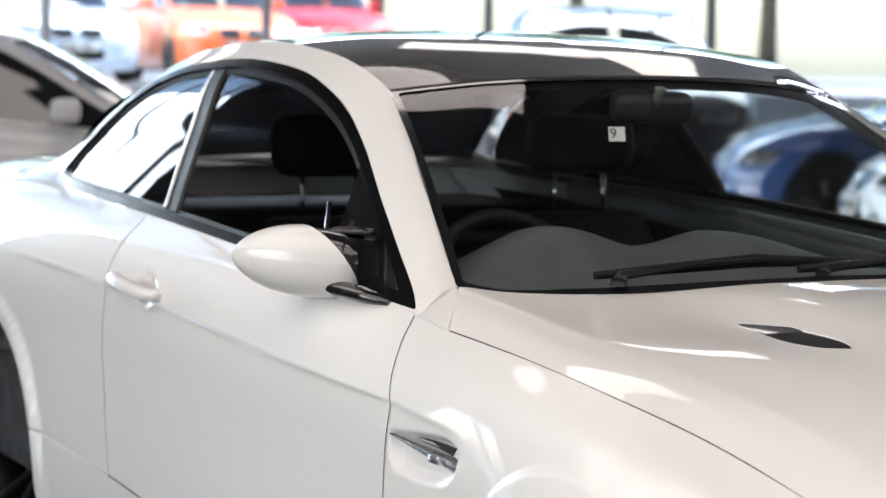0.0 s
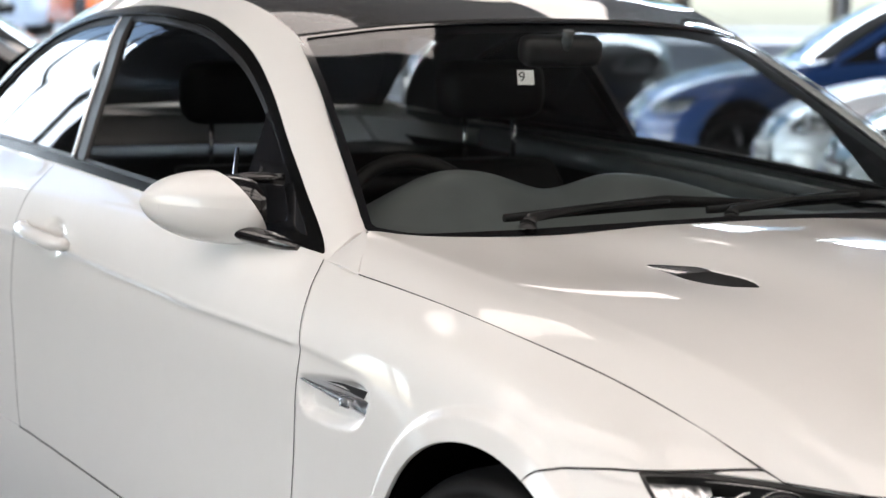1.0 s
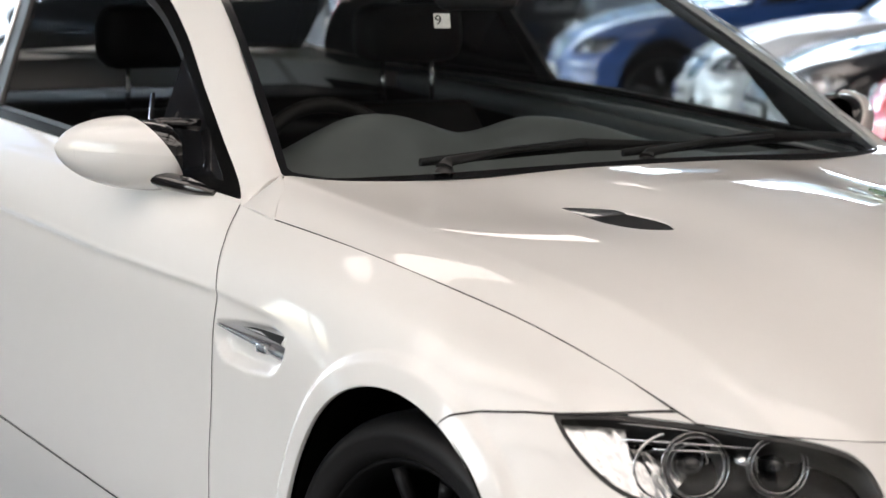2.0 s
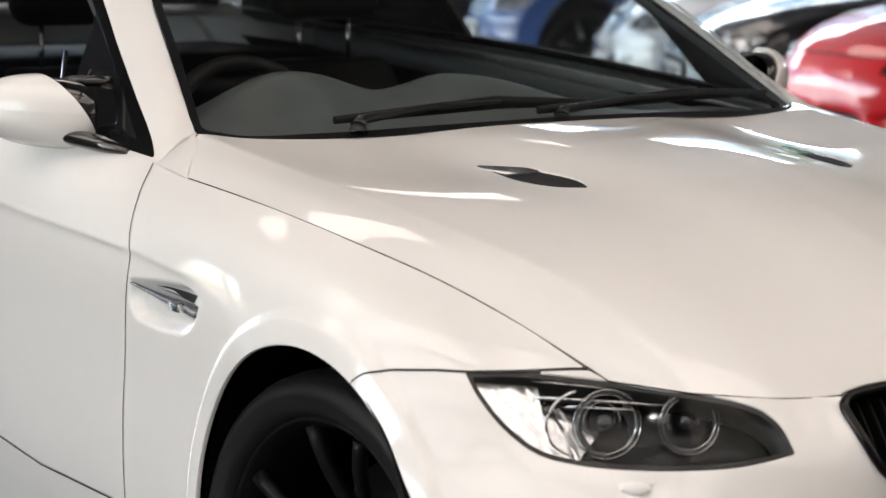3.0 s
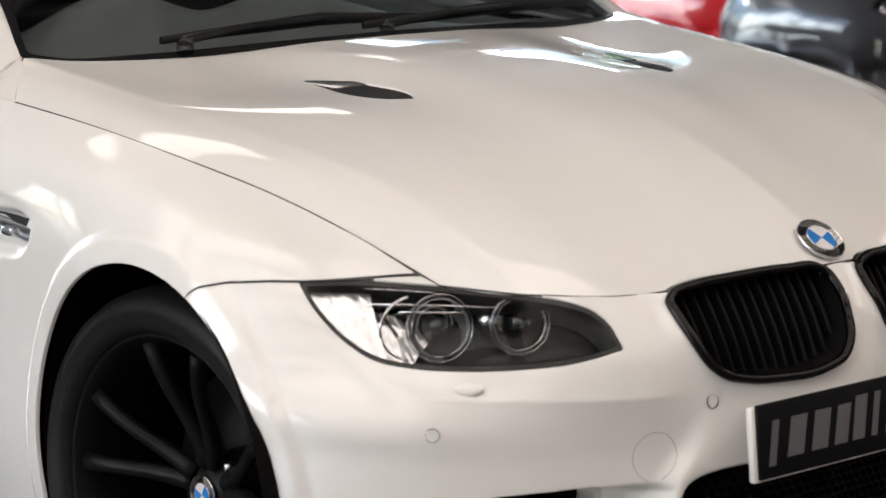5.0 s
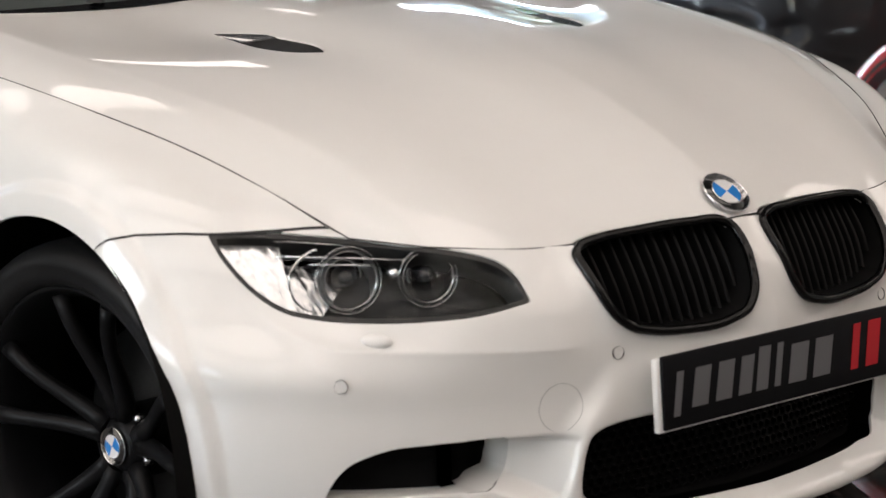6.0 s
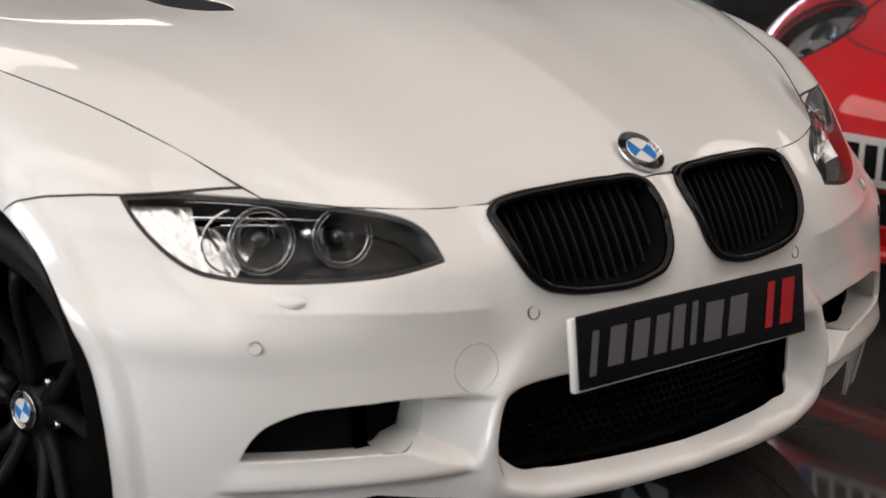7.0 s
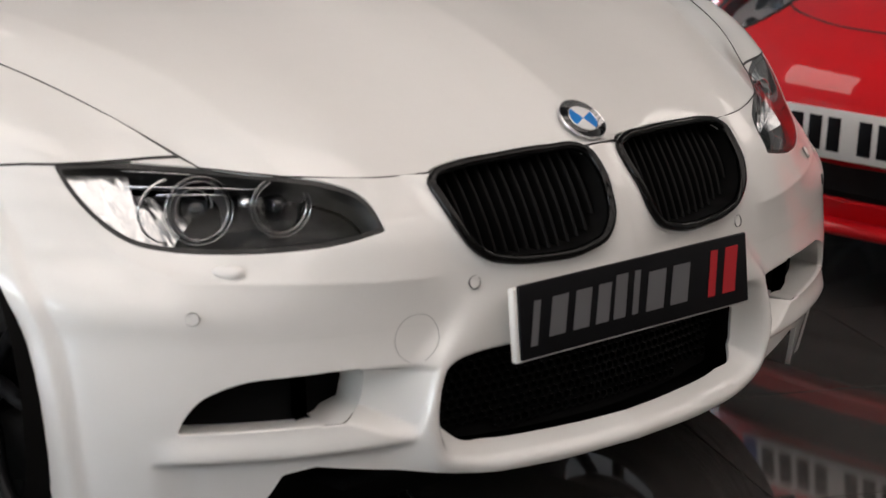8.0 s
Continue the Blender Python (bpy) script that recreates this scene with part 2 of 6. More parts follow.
def loft(curves, m, bias=None):
    """A grid across a row of curves that share their number of points."""
    c = np.asarray(curves, float)
    gap = np.linalg.norm(np.diff(c, axis=0), axis=2).mean(axis=1)
    k = np.concatenate([[0], np.cumsum(gap)])
    at = np.linspace(0, k[-1], m) if bias is None else bias(k)
    flat = c.reshape(len(c), -1)
    return hermite(k, flat, at).reshape(len(at), c.shape[1], 3).transpose(1, 0, 2)
# ---- the showroom: its own axes are turned against the coupe's ----
FLOOR = material("dark_floor_tile", (0.060, 0.055, 0.052), 0.055, grain=0.30, size=3)
GROUT = material("tile_grout", (0.34, 0.33, 0.31), 0.7, grain=0.2, size=30)
WALL = material("wall_plaster", (0.46, 0.45, 0.43), 0.8, grain=0.05, size=6)
DARK_WALL = material("dark_wall_paint", (0.06, 0.06, 0.062), 0.7, grain=0.08, size=6)
CEIL = material("ceiling_board", (0.12, 0.118, 0.115), 0.8, grain=0.15, size=6)
FRAME = material("grey_window_frame", (0.10, 0.105, 0.11), 0.4, grain=0.1, size=20)
FASCIA = material("dark_fascia", (0.06, 0.06, 0.06), 0.6, grain=0.1, size=6)
TARMAC = material("asphalt", (0.15, 0.16, 0.175), 0.9, grain=0.2, size=2)
LEAF = material("tree_leaves", (0.12, 0.19, 0.035), 0.6, grain=0.3, size=4)
BARK = material("tree_bark", (0.10, 0.075, 0.05), 0.9, grain=0.3, size=8, bump=0.01)
PANE = sheer("window_pane", (0.97, 0.98, 0.98))
HALL = pose(0, 0, 0, 0, 0, -29)
X0, X1, Y0, Y1, TOP, HUNG = -23.0, 10.0, -9.0, 12.0, 6.7, 5.0


def built(name, shape, mat, label, category):
    ob = tagged(part(name, shape, mat), label, category, kind="structure")
    ob.matrix_basis = HALL
    return ob


floor = built("floor", box(X0, Y0, -0.1, X1, Y1, -0.006), GROUT, "dark polished floor tiles with pale joints", "floor")
built("ceiling", box(X0, Y0, TOP, X1, Y1, TOP + 0.15), CEIL, "dark ceiling", "ceiling")
ground = tagged(part("ground", box(-150, -150, -0.4, 150, 150, -0.13), TARMAC), "grey tarmac outside the showroom", "ground", kind="structure")
# height chosen to lift the outside cars to fit the camera's view
built("forecourt", box(-70, -40, -0.13, -25.5, 40, 1.0), TARMAC, "raised grey forecourt outside the windows", "pavement")
# unseen walls with window openings; their tones are set to suit the coupe's reflections
built("wall_front", box(X1, Y0, 0, X1 + 0.2, Y1, TOP), WALL, "grey plain wall", "wall")
built("wall_left", box(-16.0, Y1, 0, X1, Y1 + 0.2, TOP), WALL, "grey plain wall", "wall")
DOOR_X0, DOOR_X1, DOOR_TOP = -5.0, -4.15, 2.15
built("wall_right", box(-9.3, Y0 - 0.2, 0, DOOR_X0, Y0, TOP), DARK_WALL, "dark grey plain wall", "wall")
built("wall_right", box(DOOR_X1, Y0 - 0.2, 0, 1.0, Y0, TOP), DARK_WALL, "dark grey plain wall", "wall")
built("wall_right", box(DOOR_X0, Y0 - 0.2, DOOR_TOP, DOOR_X1, Y0, TOP), DARK_WALL, "dark grey wall over the door", "wall")
built("wall_right", box(1.0, Y0 - 0.2, 0, X1, Y0, 0.9), WALL, "grey wall under the windows", "wall")
built("wall_right", box(1.0, Y0 - 0.2, 3.6, X1, Y0, TOP), WALL, "unseen grey wall over the windows", "wall")


def glazing(name, along, across, a0, a1, z0, z1, pitch, start):
    """A run of tall panes between posts, with a rail below and above."""
    put = (lambda u0, v0, z_0, u1, v1, z_1, b=0.006: box(v0, u0, z_0, v1, u1, z_1, b)) if along == "y" else (lambda u0, v0, z_0, u1, v1, z_1, b=0.006: box(u0, v0, z_0, u1, v1, z_1, b))
    win = tagged(new(name), "tall glazed window wall with grey posts", "window", kind="structure")
    win.matrix_basis = HALL
    for z in (z0, z1 - 0.12):
        part("window_rail", put(a0, across - 0.05, z, a1, across + 0.05, z + 0.12), FRAME, win)
    u = start
    while u < a1:
        if u > a0:
            part("window_post", put(u - 0.06, across - 0.07, z0, u + 0.06, across + 0.07, z1), FRAME, win)
        u += pitch
    sheet = part("window_pane", put(a0, across - 0.006, z0 + 0.1, a1, across + 0.006, z1 - 0.1, 0), PANE, win)
    sheet.visible_shadow = False
    return win


built("wall_back", box(X0 - 0.1, Y0, 6.5, X0 + 0.1, 6.82, TOP), FASCIA, "dark fascia over the windows", "wall")
# added out of view, keeps the window's reflection off the bonnet's far side
built("wall_back", box(X0 - 0.1, 6.82, 0, X0 + 0.1, Y1, TOP), WALL, "unseen grey plain wall added beside the windows to cut reflections", "wall")
glazing("window_1", "y", X0, Y0, 6.82, 0.0, 6.5, 2.585, -8.69)
glazing("window_2", "x", Y1, X0, -16.0, 0.0, 3.0, 2.2, X0)
# added out of view, lowers the glass to cut its reflection on the bonnet
built("wall_left", box(X0, Y1, 3.0, -16.0, Y1 + 0.2, TOP), WALL, "unseen grey wall over the windows", "wall")
glazing("window_3", "x", Y0, X0, -9.3, 0.0, TOP, 2.2, X0)
glazing("window_4", "x", Y0 - 0.1, 1.0, X1, 0.9, 3.6, 1.5, 1.0)
exit_door = tagged(new("door_1"), "glazed outside door with grey rails", "door", kind="structure")
exit_door.matrix_basis = HALL
for x in (DOOR_X0, (DOOR_X0 + DOOR_X1) / 2 - 0.02, DOOR_X1 - 0.05):
    part("door_stile", box(x, Y0 - 0.13, 0, x + 0.05, Y0 - 0.07, DOOR_TOP, 0.004), FRAME, exit_door)
for z in (0.0, 0.95, DOOR_TOP - 0.06):
    part("door_rail", box(DOOR_X0 + 0.05, Y0 - 0.128, z, DOOR_X1 - 0.05, Y0 - 0.072, z + 0.06, 0.004), FRAME, exit_door)
part("door_pane", box(DOOR_X0 + 0.02, Y0 - 0.104, 0.03, DOOR_X1 - 0.02, Y0 - 0.096, DOOR_TOP - 0.03), PANE, exit_door).visible_shadow = False
# added unseen overhead as fill; a few spots follow reflections on the coupe
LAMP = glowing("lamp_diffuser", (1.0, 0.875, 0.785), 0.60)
fixture = thing("ceiling_light", "wide cream fill light panel added under the ceiling on thin rods", "lamp", None, "ceiling lights")
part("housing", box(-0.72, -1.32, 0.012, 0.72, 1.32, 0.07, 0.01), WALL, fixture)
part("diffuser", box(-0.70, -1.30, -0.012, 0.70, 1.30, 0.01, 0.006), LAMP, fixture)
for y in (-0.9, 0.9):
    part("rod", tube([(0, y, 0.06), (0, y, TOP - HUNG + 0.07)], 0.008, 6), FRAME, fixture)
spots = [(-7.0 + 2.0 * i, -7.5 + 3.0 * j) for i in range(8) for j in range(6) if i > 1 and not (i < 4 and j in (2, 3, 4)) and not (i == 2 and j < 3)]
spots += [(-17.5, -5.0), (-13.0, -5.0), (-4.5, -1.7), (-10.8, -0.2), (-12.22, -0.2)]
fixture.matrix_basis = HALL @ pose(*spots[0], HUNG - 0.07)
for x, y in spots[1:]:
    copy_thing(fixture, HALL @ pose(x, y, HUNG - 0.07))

# trees and hedge outside
def tree(x, y, h):
    t = thing("tree", "leafy green tree outside the windows", "tree", pose(x, y, 1.0), "trees outside")
    limbs = tube([(0, 0, 0), (0.05, 0, h * 0.3), (-0.05, 0.08, h * 0.6), (0, 0, h * 0.9)], [0.22, 0.17, 0.11, 0.04], 8)
    for k in range(5):
        a = k * 1.26
        join(limbs, tube([(0, 0, h * 0.35), (0.8 * math.cos(a), 0.8 * math.sin(a), h * 0.55), (1.5 * math.cos(a), 1.5 * math.sin(a), h * 0.72)], [0.10, 0.07, 0.03], 6))
    part("trunk", limbs, BARK, t)
    rng = random.Random(int(x * 7 + y * 13))
    verts, faces = [], []
    for _ in range(2600):
        a, b, r = rng.uniform(0, 6.283), rng.uniform(-1, 1), rng.random() ** 0.4
        s = math.sqrt(1 - b * b)
        lump = 1 + 0.25 * math.sin(3 * a + x) * math.cos(4 * b + y)
        p = Vector((2.1 * r * s * math.cos(a) * lump, 2.1 * r * s * math.sin(a) * lump, h * 0.68 + h * 0.34 * r * b * lump))
        d = Vector((rng.uniform(-1, 1), rng.uniform(-1, 1), rng.uniform(-1, 1))).normalized()
        e = d.cross(Vector((0.3, 0.5, 0.8))).normalized() * 0.10
        d = d * 0.16
        i = len(verts)
        verts += [p - d, p + e, p + d, p - e]
        faces.append((i, i + 1, i + 2, i + 3))
    me = bpy.data.meshes.new("crown")
    me.from_pydata(verts, [], faces)
    part("crown", me, LEAF, t)


for hx, hy, h in ((-46, -13, 8), (-49, -8, 9), (-47, -3.5, 8), (-50, 1, 10), (-46, 5, 8), (-49, 9, 9.5), (-46, 13, 9), (-50, 17, 10), (-46, 21, 8.5), (-51, 28, 9)):
    p = HALL @ Vector((hx, hy, 0))
    tree(p.x, p.y, h)
# ---- the white coupe: surfaces. x runs forward from the front axle, the right side has negative y ----
SILL = [(0.749, 0, 0.148), (0.74, -0.25, 0.149), (0.715, -0.42, 0.151), (0.645, -0.6, 0.157), (0.538, -0.735, 0.166), (0.424, -0.825, 0.18), (0.255, -0.86, 0.197), (0.056, -0.865, 0.19), (-0.259, -0.865, 0.19), (-0.502, -0.855, 0.19), (-1.105, -0.85, 0.19), (-1.761, -0.855, 0.19), (-2.105, -0.87, 0.19), (-2.371, -0.875, 0.19), (-3.1, -0.865, 0.2), (-3.45, -0.81, 0.22), (-3.68, -0.64, 0.24), (-3.77, -0.35, 0.25), (-3.78, 0, 0.25)]
LOW = [(0.774, 0, 0.313), (0.767, -0.25, 0.314), (0.743, -0.42, 0.316), (0.683, -0.6, 0.324), (0.578, -0.745, 0.334), (0.44, -0.842, 0.345), (0.255, -0.884, 0.357), (0.056, -0.89, 0.35), (-0.259, -0.888, 0.35), (-0.502, -0.884, 0.35), (-1.105, -0.885, 0.36), (-1.761, -0.889, 0.37), (-2.105, -0.897, 0.37), (-2.371, -0.902, 0.37), (-3.1, -0.888, 0.37), (-3.45, -0.835, 0.38), (-3.7, -0.66, 0.39), (-3.8, -0.35, 0.4), (-3.815, 0, 0.4)]
MID = [(0.764, 0, 0.449), (0.757, -0.25, 0.449), (0.738, -0.42, 0.455), (0.683, -0.6, 0.463), (0.578, -0.745, 0.472), (0.44, -0.842, 0.482), (0.255, -0.886, 0.498), (0.056, -0.893, 0.533), (-0.259, -0.891, 0.571), (-0.502, -0.887, 0.597), (-1.105, -0.889, 0.625), (-1.761, -0.893, 0.655), (-2.105, -0.902, 0.666), (-2.371, -0.907, 0.675), (-3.1, -0.893, 0.6), (-3.45, -0.84, 0.6), (-3.7, -0.665, 0.6), (-3.805, -0.35, 0.6), (-3.82, 0, 0.6)]
LINE = [(0.759, 0, 0.551), (0.752, -0.25, 0.55), (0.729, -0.42, 0.551), (0.673, -0.59, 0.553), (0.57, -0.735, 0.562), (0.435, -0.836, 0.586), (0.255, -0.884, 0.64), (0.056, -0.892, 0.721), (-0.261, -0.889, 0.766), (-0.503, -0.887, 0.785), (-1.108, -0.889, 0.816), (-1.765, -0.893, 0.854), (-2.111, -0.9, 0.868), (-2.377, -0.902, 0.876), (-3.1, -0.885, 0.86), (-3.45, -0.82, 0.86), (-3.7, -0.64, 0.85), (-3.78, -0.35, 0.84), (-3.8, 0, 0.84)]
SHOULDER = [(0.735, 0, 0.619), (0.723, -0.25, 0.619), (0.692, -0.42, 0.62), (0.627, -0.58, 0.628), (0.539, -0.695, 0.647), (0.423, -0.785, 0.705), (0.252, -0.838, 0.767), (0.053, -0.856, 0.808), (-0.263, -0.862, 0.841), (-0.516, -0.85, 0.861), (-1.113, -0.862, 0.899), (-1.772, -0.865, 0.934), (-2.121, -0.862, 0.956), (-2.426, -0.85, 0.974), (-3.1, -0.82, 0.96), (-3.45, -0.76, 0.95), (-3.68, -0.58, 0.94), (-3.74, -0.32, 0.94), (-3.75, 0, 0.94)]
EDGE = [(0.685, 0, 0.68), (0.673, -0.25, 0.677), (0.64, -0.42, 0.68), (0.586, -0.54, 0.69), (0.512, -0.632, 0.705), (0.41, -0.685, 0.762), (0.246, -0.722, 0.812), (0.047, -0.768, 0.855), (-0.242, -0.792, 0.891), (-0.549, -0.797, 0.917), (-1.12, -0.808, 0.962), (-1.782, -0.81, 1), (-2.134, -0.8, 1.014), (-2.486, -0.78, 1.028), (-3.1, -0.74, 1.04), (-3.42, -0.7, 1.045), (-3.6, -0.55, 1.04), (-3.64, -0.32, 1.04), (-3.65, 0, 1.04)]
WHEEL_R, FRONT_X, REAR_X, ARCH_R = 0.333, 0.09, -2.73, 0.370
GILL = ring([(-0.469, 0.737), (-0.40, 0.745), (-0.34, 0.750), (-0.24, 0.750), (-0.212, 0.742), (-0.215, 0.715), (-0.235, 0.690), (-0.262, 0.675), (-0.313, 0.668), (-0.405, 0.668), (-0.455, 0.676), (-0.472, 0.703)], 72, (0, 4))
SCOOP = [(-0.130, 0.429), (-0.352, 0.423), (-0.310, 0.310), (-0.180, 0.350), (-0.130, 0.350)]
RIDGE = ring([(0.3, 0.60), (-0.30, 0.60), (-0.345, 0.475), (-0.402, 0.405), (-0.412, 0.315), (-0.396, 0.276), (-0.345, 0.254), (-0.2, 0.241), (0.0, 0.237), (0.3, 0.237)], 150, (0, 9))
KIDNEY = ring([(-0.344, 0.667), (-0.331, 0.677), (-0.295, 0.685), (-0.228, 0.689), (-0.118, 0.689), (-0.055, 0.683), (-0.038, 0.673), (-0.035, 0.657), (-0.042, 0.617), (-0.049, 0.588), (-0.068, 0.563), (-0.110, 0.550), (-0.204, 0.548), (-0.268, 0.555), (-0.302, 0.565), (-0.322, 0.582), (-0.337, 0.617), (-0.343, 0.648)], 110)
HOOD_EDGE = [(-0.422, -0.8, 0.905), (-0.242, -0.792, 0.891), (0.047, -0.768, 0.855), (0.246, -0.722, 0.812), (0.41, -0.685, 0.762), (0.512, -0.632, 0.705)]
HOOD_CREASE = [(-0.584, -0.697, 0.961), (-0.368, -0.68, 0.935), (-0.196, -0.662, 0.913), (0.086, -0.63, 0.875), (0.324, -0.585, 0.826), (0.498, -0.545, 0.754), (0.586, -0.54, 0.69)]
HOOD_FLANK = [(-0.474, -0.52, 0.953), (-0.241, -0.5, 0.9195), (0.08, -0.46, 0.888), (0.32, -0.42, 0.837), (0.533, -0.39, 0.757), (0.617, -0.4, 0.707), (0.646, -0.4, 0.678)]
HOOD_FOOT = [(-0.446, -0.345, 0.954), (-0.222, -0.322, 0.9225), (0.077, -0.270, 0.8965), (0.318, -0.24, 0.848), (0.532, -0.22, 0.771), (0.633, -0.22, 0.716), (0.671, -0.22, 0.678)]
HOOD_DOME = [(-0.43, -0.20, 0.963), (-0.206, -0.18, 0.944), (0.074, -0.15, 0.912), (0.316, -0.14, 0.858), (0.531, -0.13, 0.778), (0.638, -0.13, 0.719), (0.680, -0.13, 0.680)]
HOOD_MIDDLE = [(-0.419, 0, 0.966), (-0.209, 0, 0.951), (0.071, 0, 0.918), (0.314, 0, 0.862), (0.53, 0, 0.780), (0.643, 0, 0.720), (0.685, 0, 0.681)]
BELT = [(-0.549, -0.797, 0.917), (-0.719, -0.8, 0.932), (-0.942, -0.805, 0.949), (-1.297, -0.81, 0.972), (-1.738, -0.81, 0.998), (-2.134, -0.8, 1.014), (-2.486, -0.78, 1.028), (-2.71, -0.74, 1.036), (-2.888, -0.715, 1.048)]
RAIL = [(-0.589, -0.7, 0.962), (-0.871, -0.627, 1.134), (-1.177, -0.548, 1.299), (-1.348, -0.552, 1.355), (-1.554, -0.565, 1.386), (-1.956, -0.56, 1.389), (-2.311, -0.555, 1.346), (-2.615, -0.57, 1.247), (-2.822, -0.62, 1.131), (-2.93, -0.68, 1.067)]
ROOF_MIDDLE = [(-1.08, 0, 1.335), (-1.32, 0, 1.387), (-1.641, 0, 1.425), (-2.006, 0, 1.425), (-2.368, 0, 1.381), (-2.477, 0, 1.36)]
COWL = [(-0.419, 0, 0.967), (-0.434, -0.27, 0.962), (-0.469, -0.52, 0.955), (-0.524, -0.65, 0.953), (-0.588, -0.702, 0.96)]


def smooth(t):
    t = np.clip(t, 0, 1)
    return t * t * (3 - 2 * t)


def relaxed(g, times, axis):
    """Evens out a grid along one axis; its ends stay."""
    g = np.moveaxis(np.array(g, float), axis, 0)
    for _ in range(times):
        g[1:-1] = 0.25 * g[:-2] + 0.5 * g[1:-1] + 0.25 * g[2:]
    return np.moveaxis(g, 0, axis)


def arch_radius(x, z, cx, squash=1.0):
    """Distance from a wheel arch's centre, with the arch a little narrow for its height."""
    return np.where(z > 0.345, np.hypot((x - cx) * squash, z - 0.345), np.abs(x - cx) * squash)


ARCH_X, SQUASH = 0.107, 0.371 / 0.325
SIDE_ROWS = 181


def side_grid():
    """The wall of the body from the front middle round the right side to the rear middle."""
    plan = np.array(MID)
    k = np.concatenate([[0], np.cumsum(np.linalg.norm(np.diff(plan[:, :2], axis=0), axis=1))])
    at = np.concatenate([np.linspace(0, k[9], 340), np.linspace(k[9], k[-1], 131)[1:]])
    rows = np.array([hermite(k, c, at) for c in (SILL, LOW, MID, LINE, SHOULDER, EDGE)])
    g = relaxed(relaxed(loft(rows, SIDE_ROWS), 74, 0), 14, 1)
    x, y, z = g[..., 0], g[..., 1], g[..., 2]
    side = smooth((-y - 0.72) / 0.12)
    for cx, squash in ((ARCH_X, SQUASH), (REAR_X, 1.0)):
        r = arch_radius(x, z, cx, squash)
        y -= side * 0.011 * (1 - smooth((r - ARCH_R - 0.034) / 0.018)) * (z < 0.9)
    # a soft crease along the flank
    zc = np.interp(x, [-2.4, -1.6, -0.91, -0.47, -0.2], [0.87, 0.845, 0.80, 0.785, 0.763])
    y += (x < -0.2) * (x > -2.7) * 0.007 * smooth((x + 2.7) / 0.6) * smooth((-0.2 - x) / 0.1) * np.where(z < zc, (1 - np.exp(-np.abs(zc - z) / 0.010)) * np.exp(-np.abs(zc - z) / 0.12), 0)
    y -= (x < -0.5) * (x > -2.7) * 0.0018 * smooth((x + 2.7) / 0.6) * np.exp(-(((z - zc) / 0.006) ** 2)) * (y < -0.7)
    d = inside(np.stack([x.ravel(), z.ravel()], 1), GILL).reshape(x.shape)
    y += 0.020 * smooth(d / 0.016) * (y < -0.7)
    # cup behind the door handle
    y += 0.016 * smooth(1.35 - np.hypot(x + 1.655, (z - 0.862) * 1.15) / 0.042) * (y < -0.7)
    # scoop beside the brake duct
    w = -y - x
    d = inside(np.stack([w.ravel(), z.ravel()], 1), SCOOP).reshape(x.shape)
    deep = 0.055 * smooth(d / 0.016) * np.clip((w + 0.352) / 0.15, 0, 1) * (x > 0.6)
    x -= deep * 0.7
    y += deep * 0.7
    # a crease from the grille surround under the washer cover, rising round the headlamp
    lift = z - np.interp(w, [-0.334, -0.257, -0.158, -0.05, 0.025, 0.132, 0.196, 0.24, 0.295, 0.352], [0.546, 0.548, 0.554, 0.559, 0.562, 0.567, 0.583, 0.596, 0.617, 0.649])
    ridge = 0.006 * np.where(lift > 0, np.exp(-lift / 0.030), np.exp(lift / 0.022)) * smooth((w + 0.37) / 0.05) * smooth((0.33 - w) / 0.10) * (x > 0.3) * (z > 0.48)
    x += 0.75 * ridge
    y -= 0.66 * ridge
    # hollow between the headlamps' lower edge and the grille surrounds
    r = np.abs(inside(np.stack([y.ravel(), z.ravel()], 1), KIDNEY)).reshape(x.shape)
    x += 0.010 * np.exp(-((r / 0.022) ** 2)) * (x > 0.6)
    # ridges that run down from the grille to the lip; inside them the surround of the intake slopes back
    u = np.interp(z, [0.26, 0.285, 0.405, 0.475, 0.545], [0.402, 0.412, 0.405, 0.352, 0.31]) + y
    # a ledge under the duct, with the lip set back below it
    near = (x > 0.5) * smooth((0.22 - w) / 0.09) * smooth((-u - 0.01) / 0.05)
    shelf = near * (0.009 * smooth((0.352 - z) / 0.04) - 0.016 * smooth((0.312 - z) / 0.012))
    x += 0.7 * shelf
    y -= 0.7 * shelf * smooth(-y / 0.3)
    low = smooth((0.535 - z) / 0.11) * (x > 0.6)
    d = inside(np.stack([y.ravel(), z.ravel()], 1), RIDGE).reshape(x.shape)
    x += 0.017 * low * np.where(d < 0, np.exp(-((d / 0.020) ** 2)), np.exp(-((d / 0.05) ** 2)))
    x -= 0.046 * smooth((d - 0.003) / 0.050) * smooth((0.428 - z) / 0.022) * (x > 0.6)
    return g


def hood_grid():
    rows = [curve(c, 130) for c in (HOOD_EDGE, HOOD_CREASE, HOOD_FLANK, HOOD_FOOT, HOOD_DOME, HOOD_MIDDLE)]
    bow = rows[0] * 0.5 + rows[1] * 0.5
    bow[:, 2] += 0.004 * (1 - np.linspace(0, 1, 130) ** 6)
    outer, inner_ = loft([rows[0], bow, rows[1]], 19), loft(rows[1:], 63)
    mirror_ = np.concatenate([inner_, inner_[:, -2::-1] * np.array([1, -1, 1])], axis=1)
    inner_ = relaxed(mirror_, 9, 1)[:, :63]
    g = relaxed(np.concatenate([outer[:, :-1], inner_], axis=1), 70, 0)
    x, y, z = g[..., 0], g[..., 1], g[..., 2]
    return g


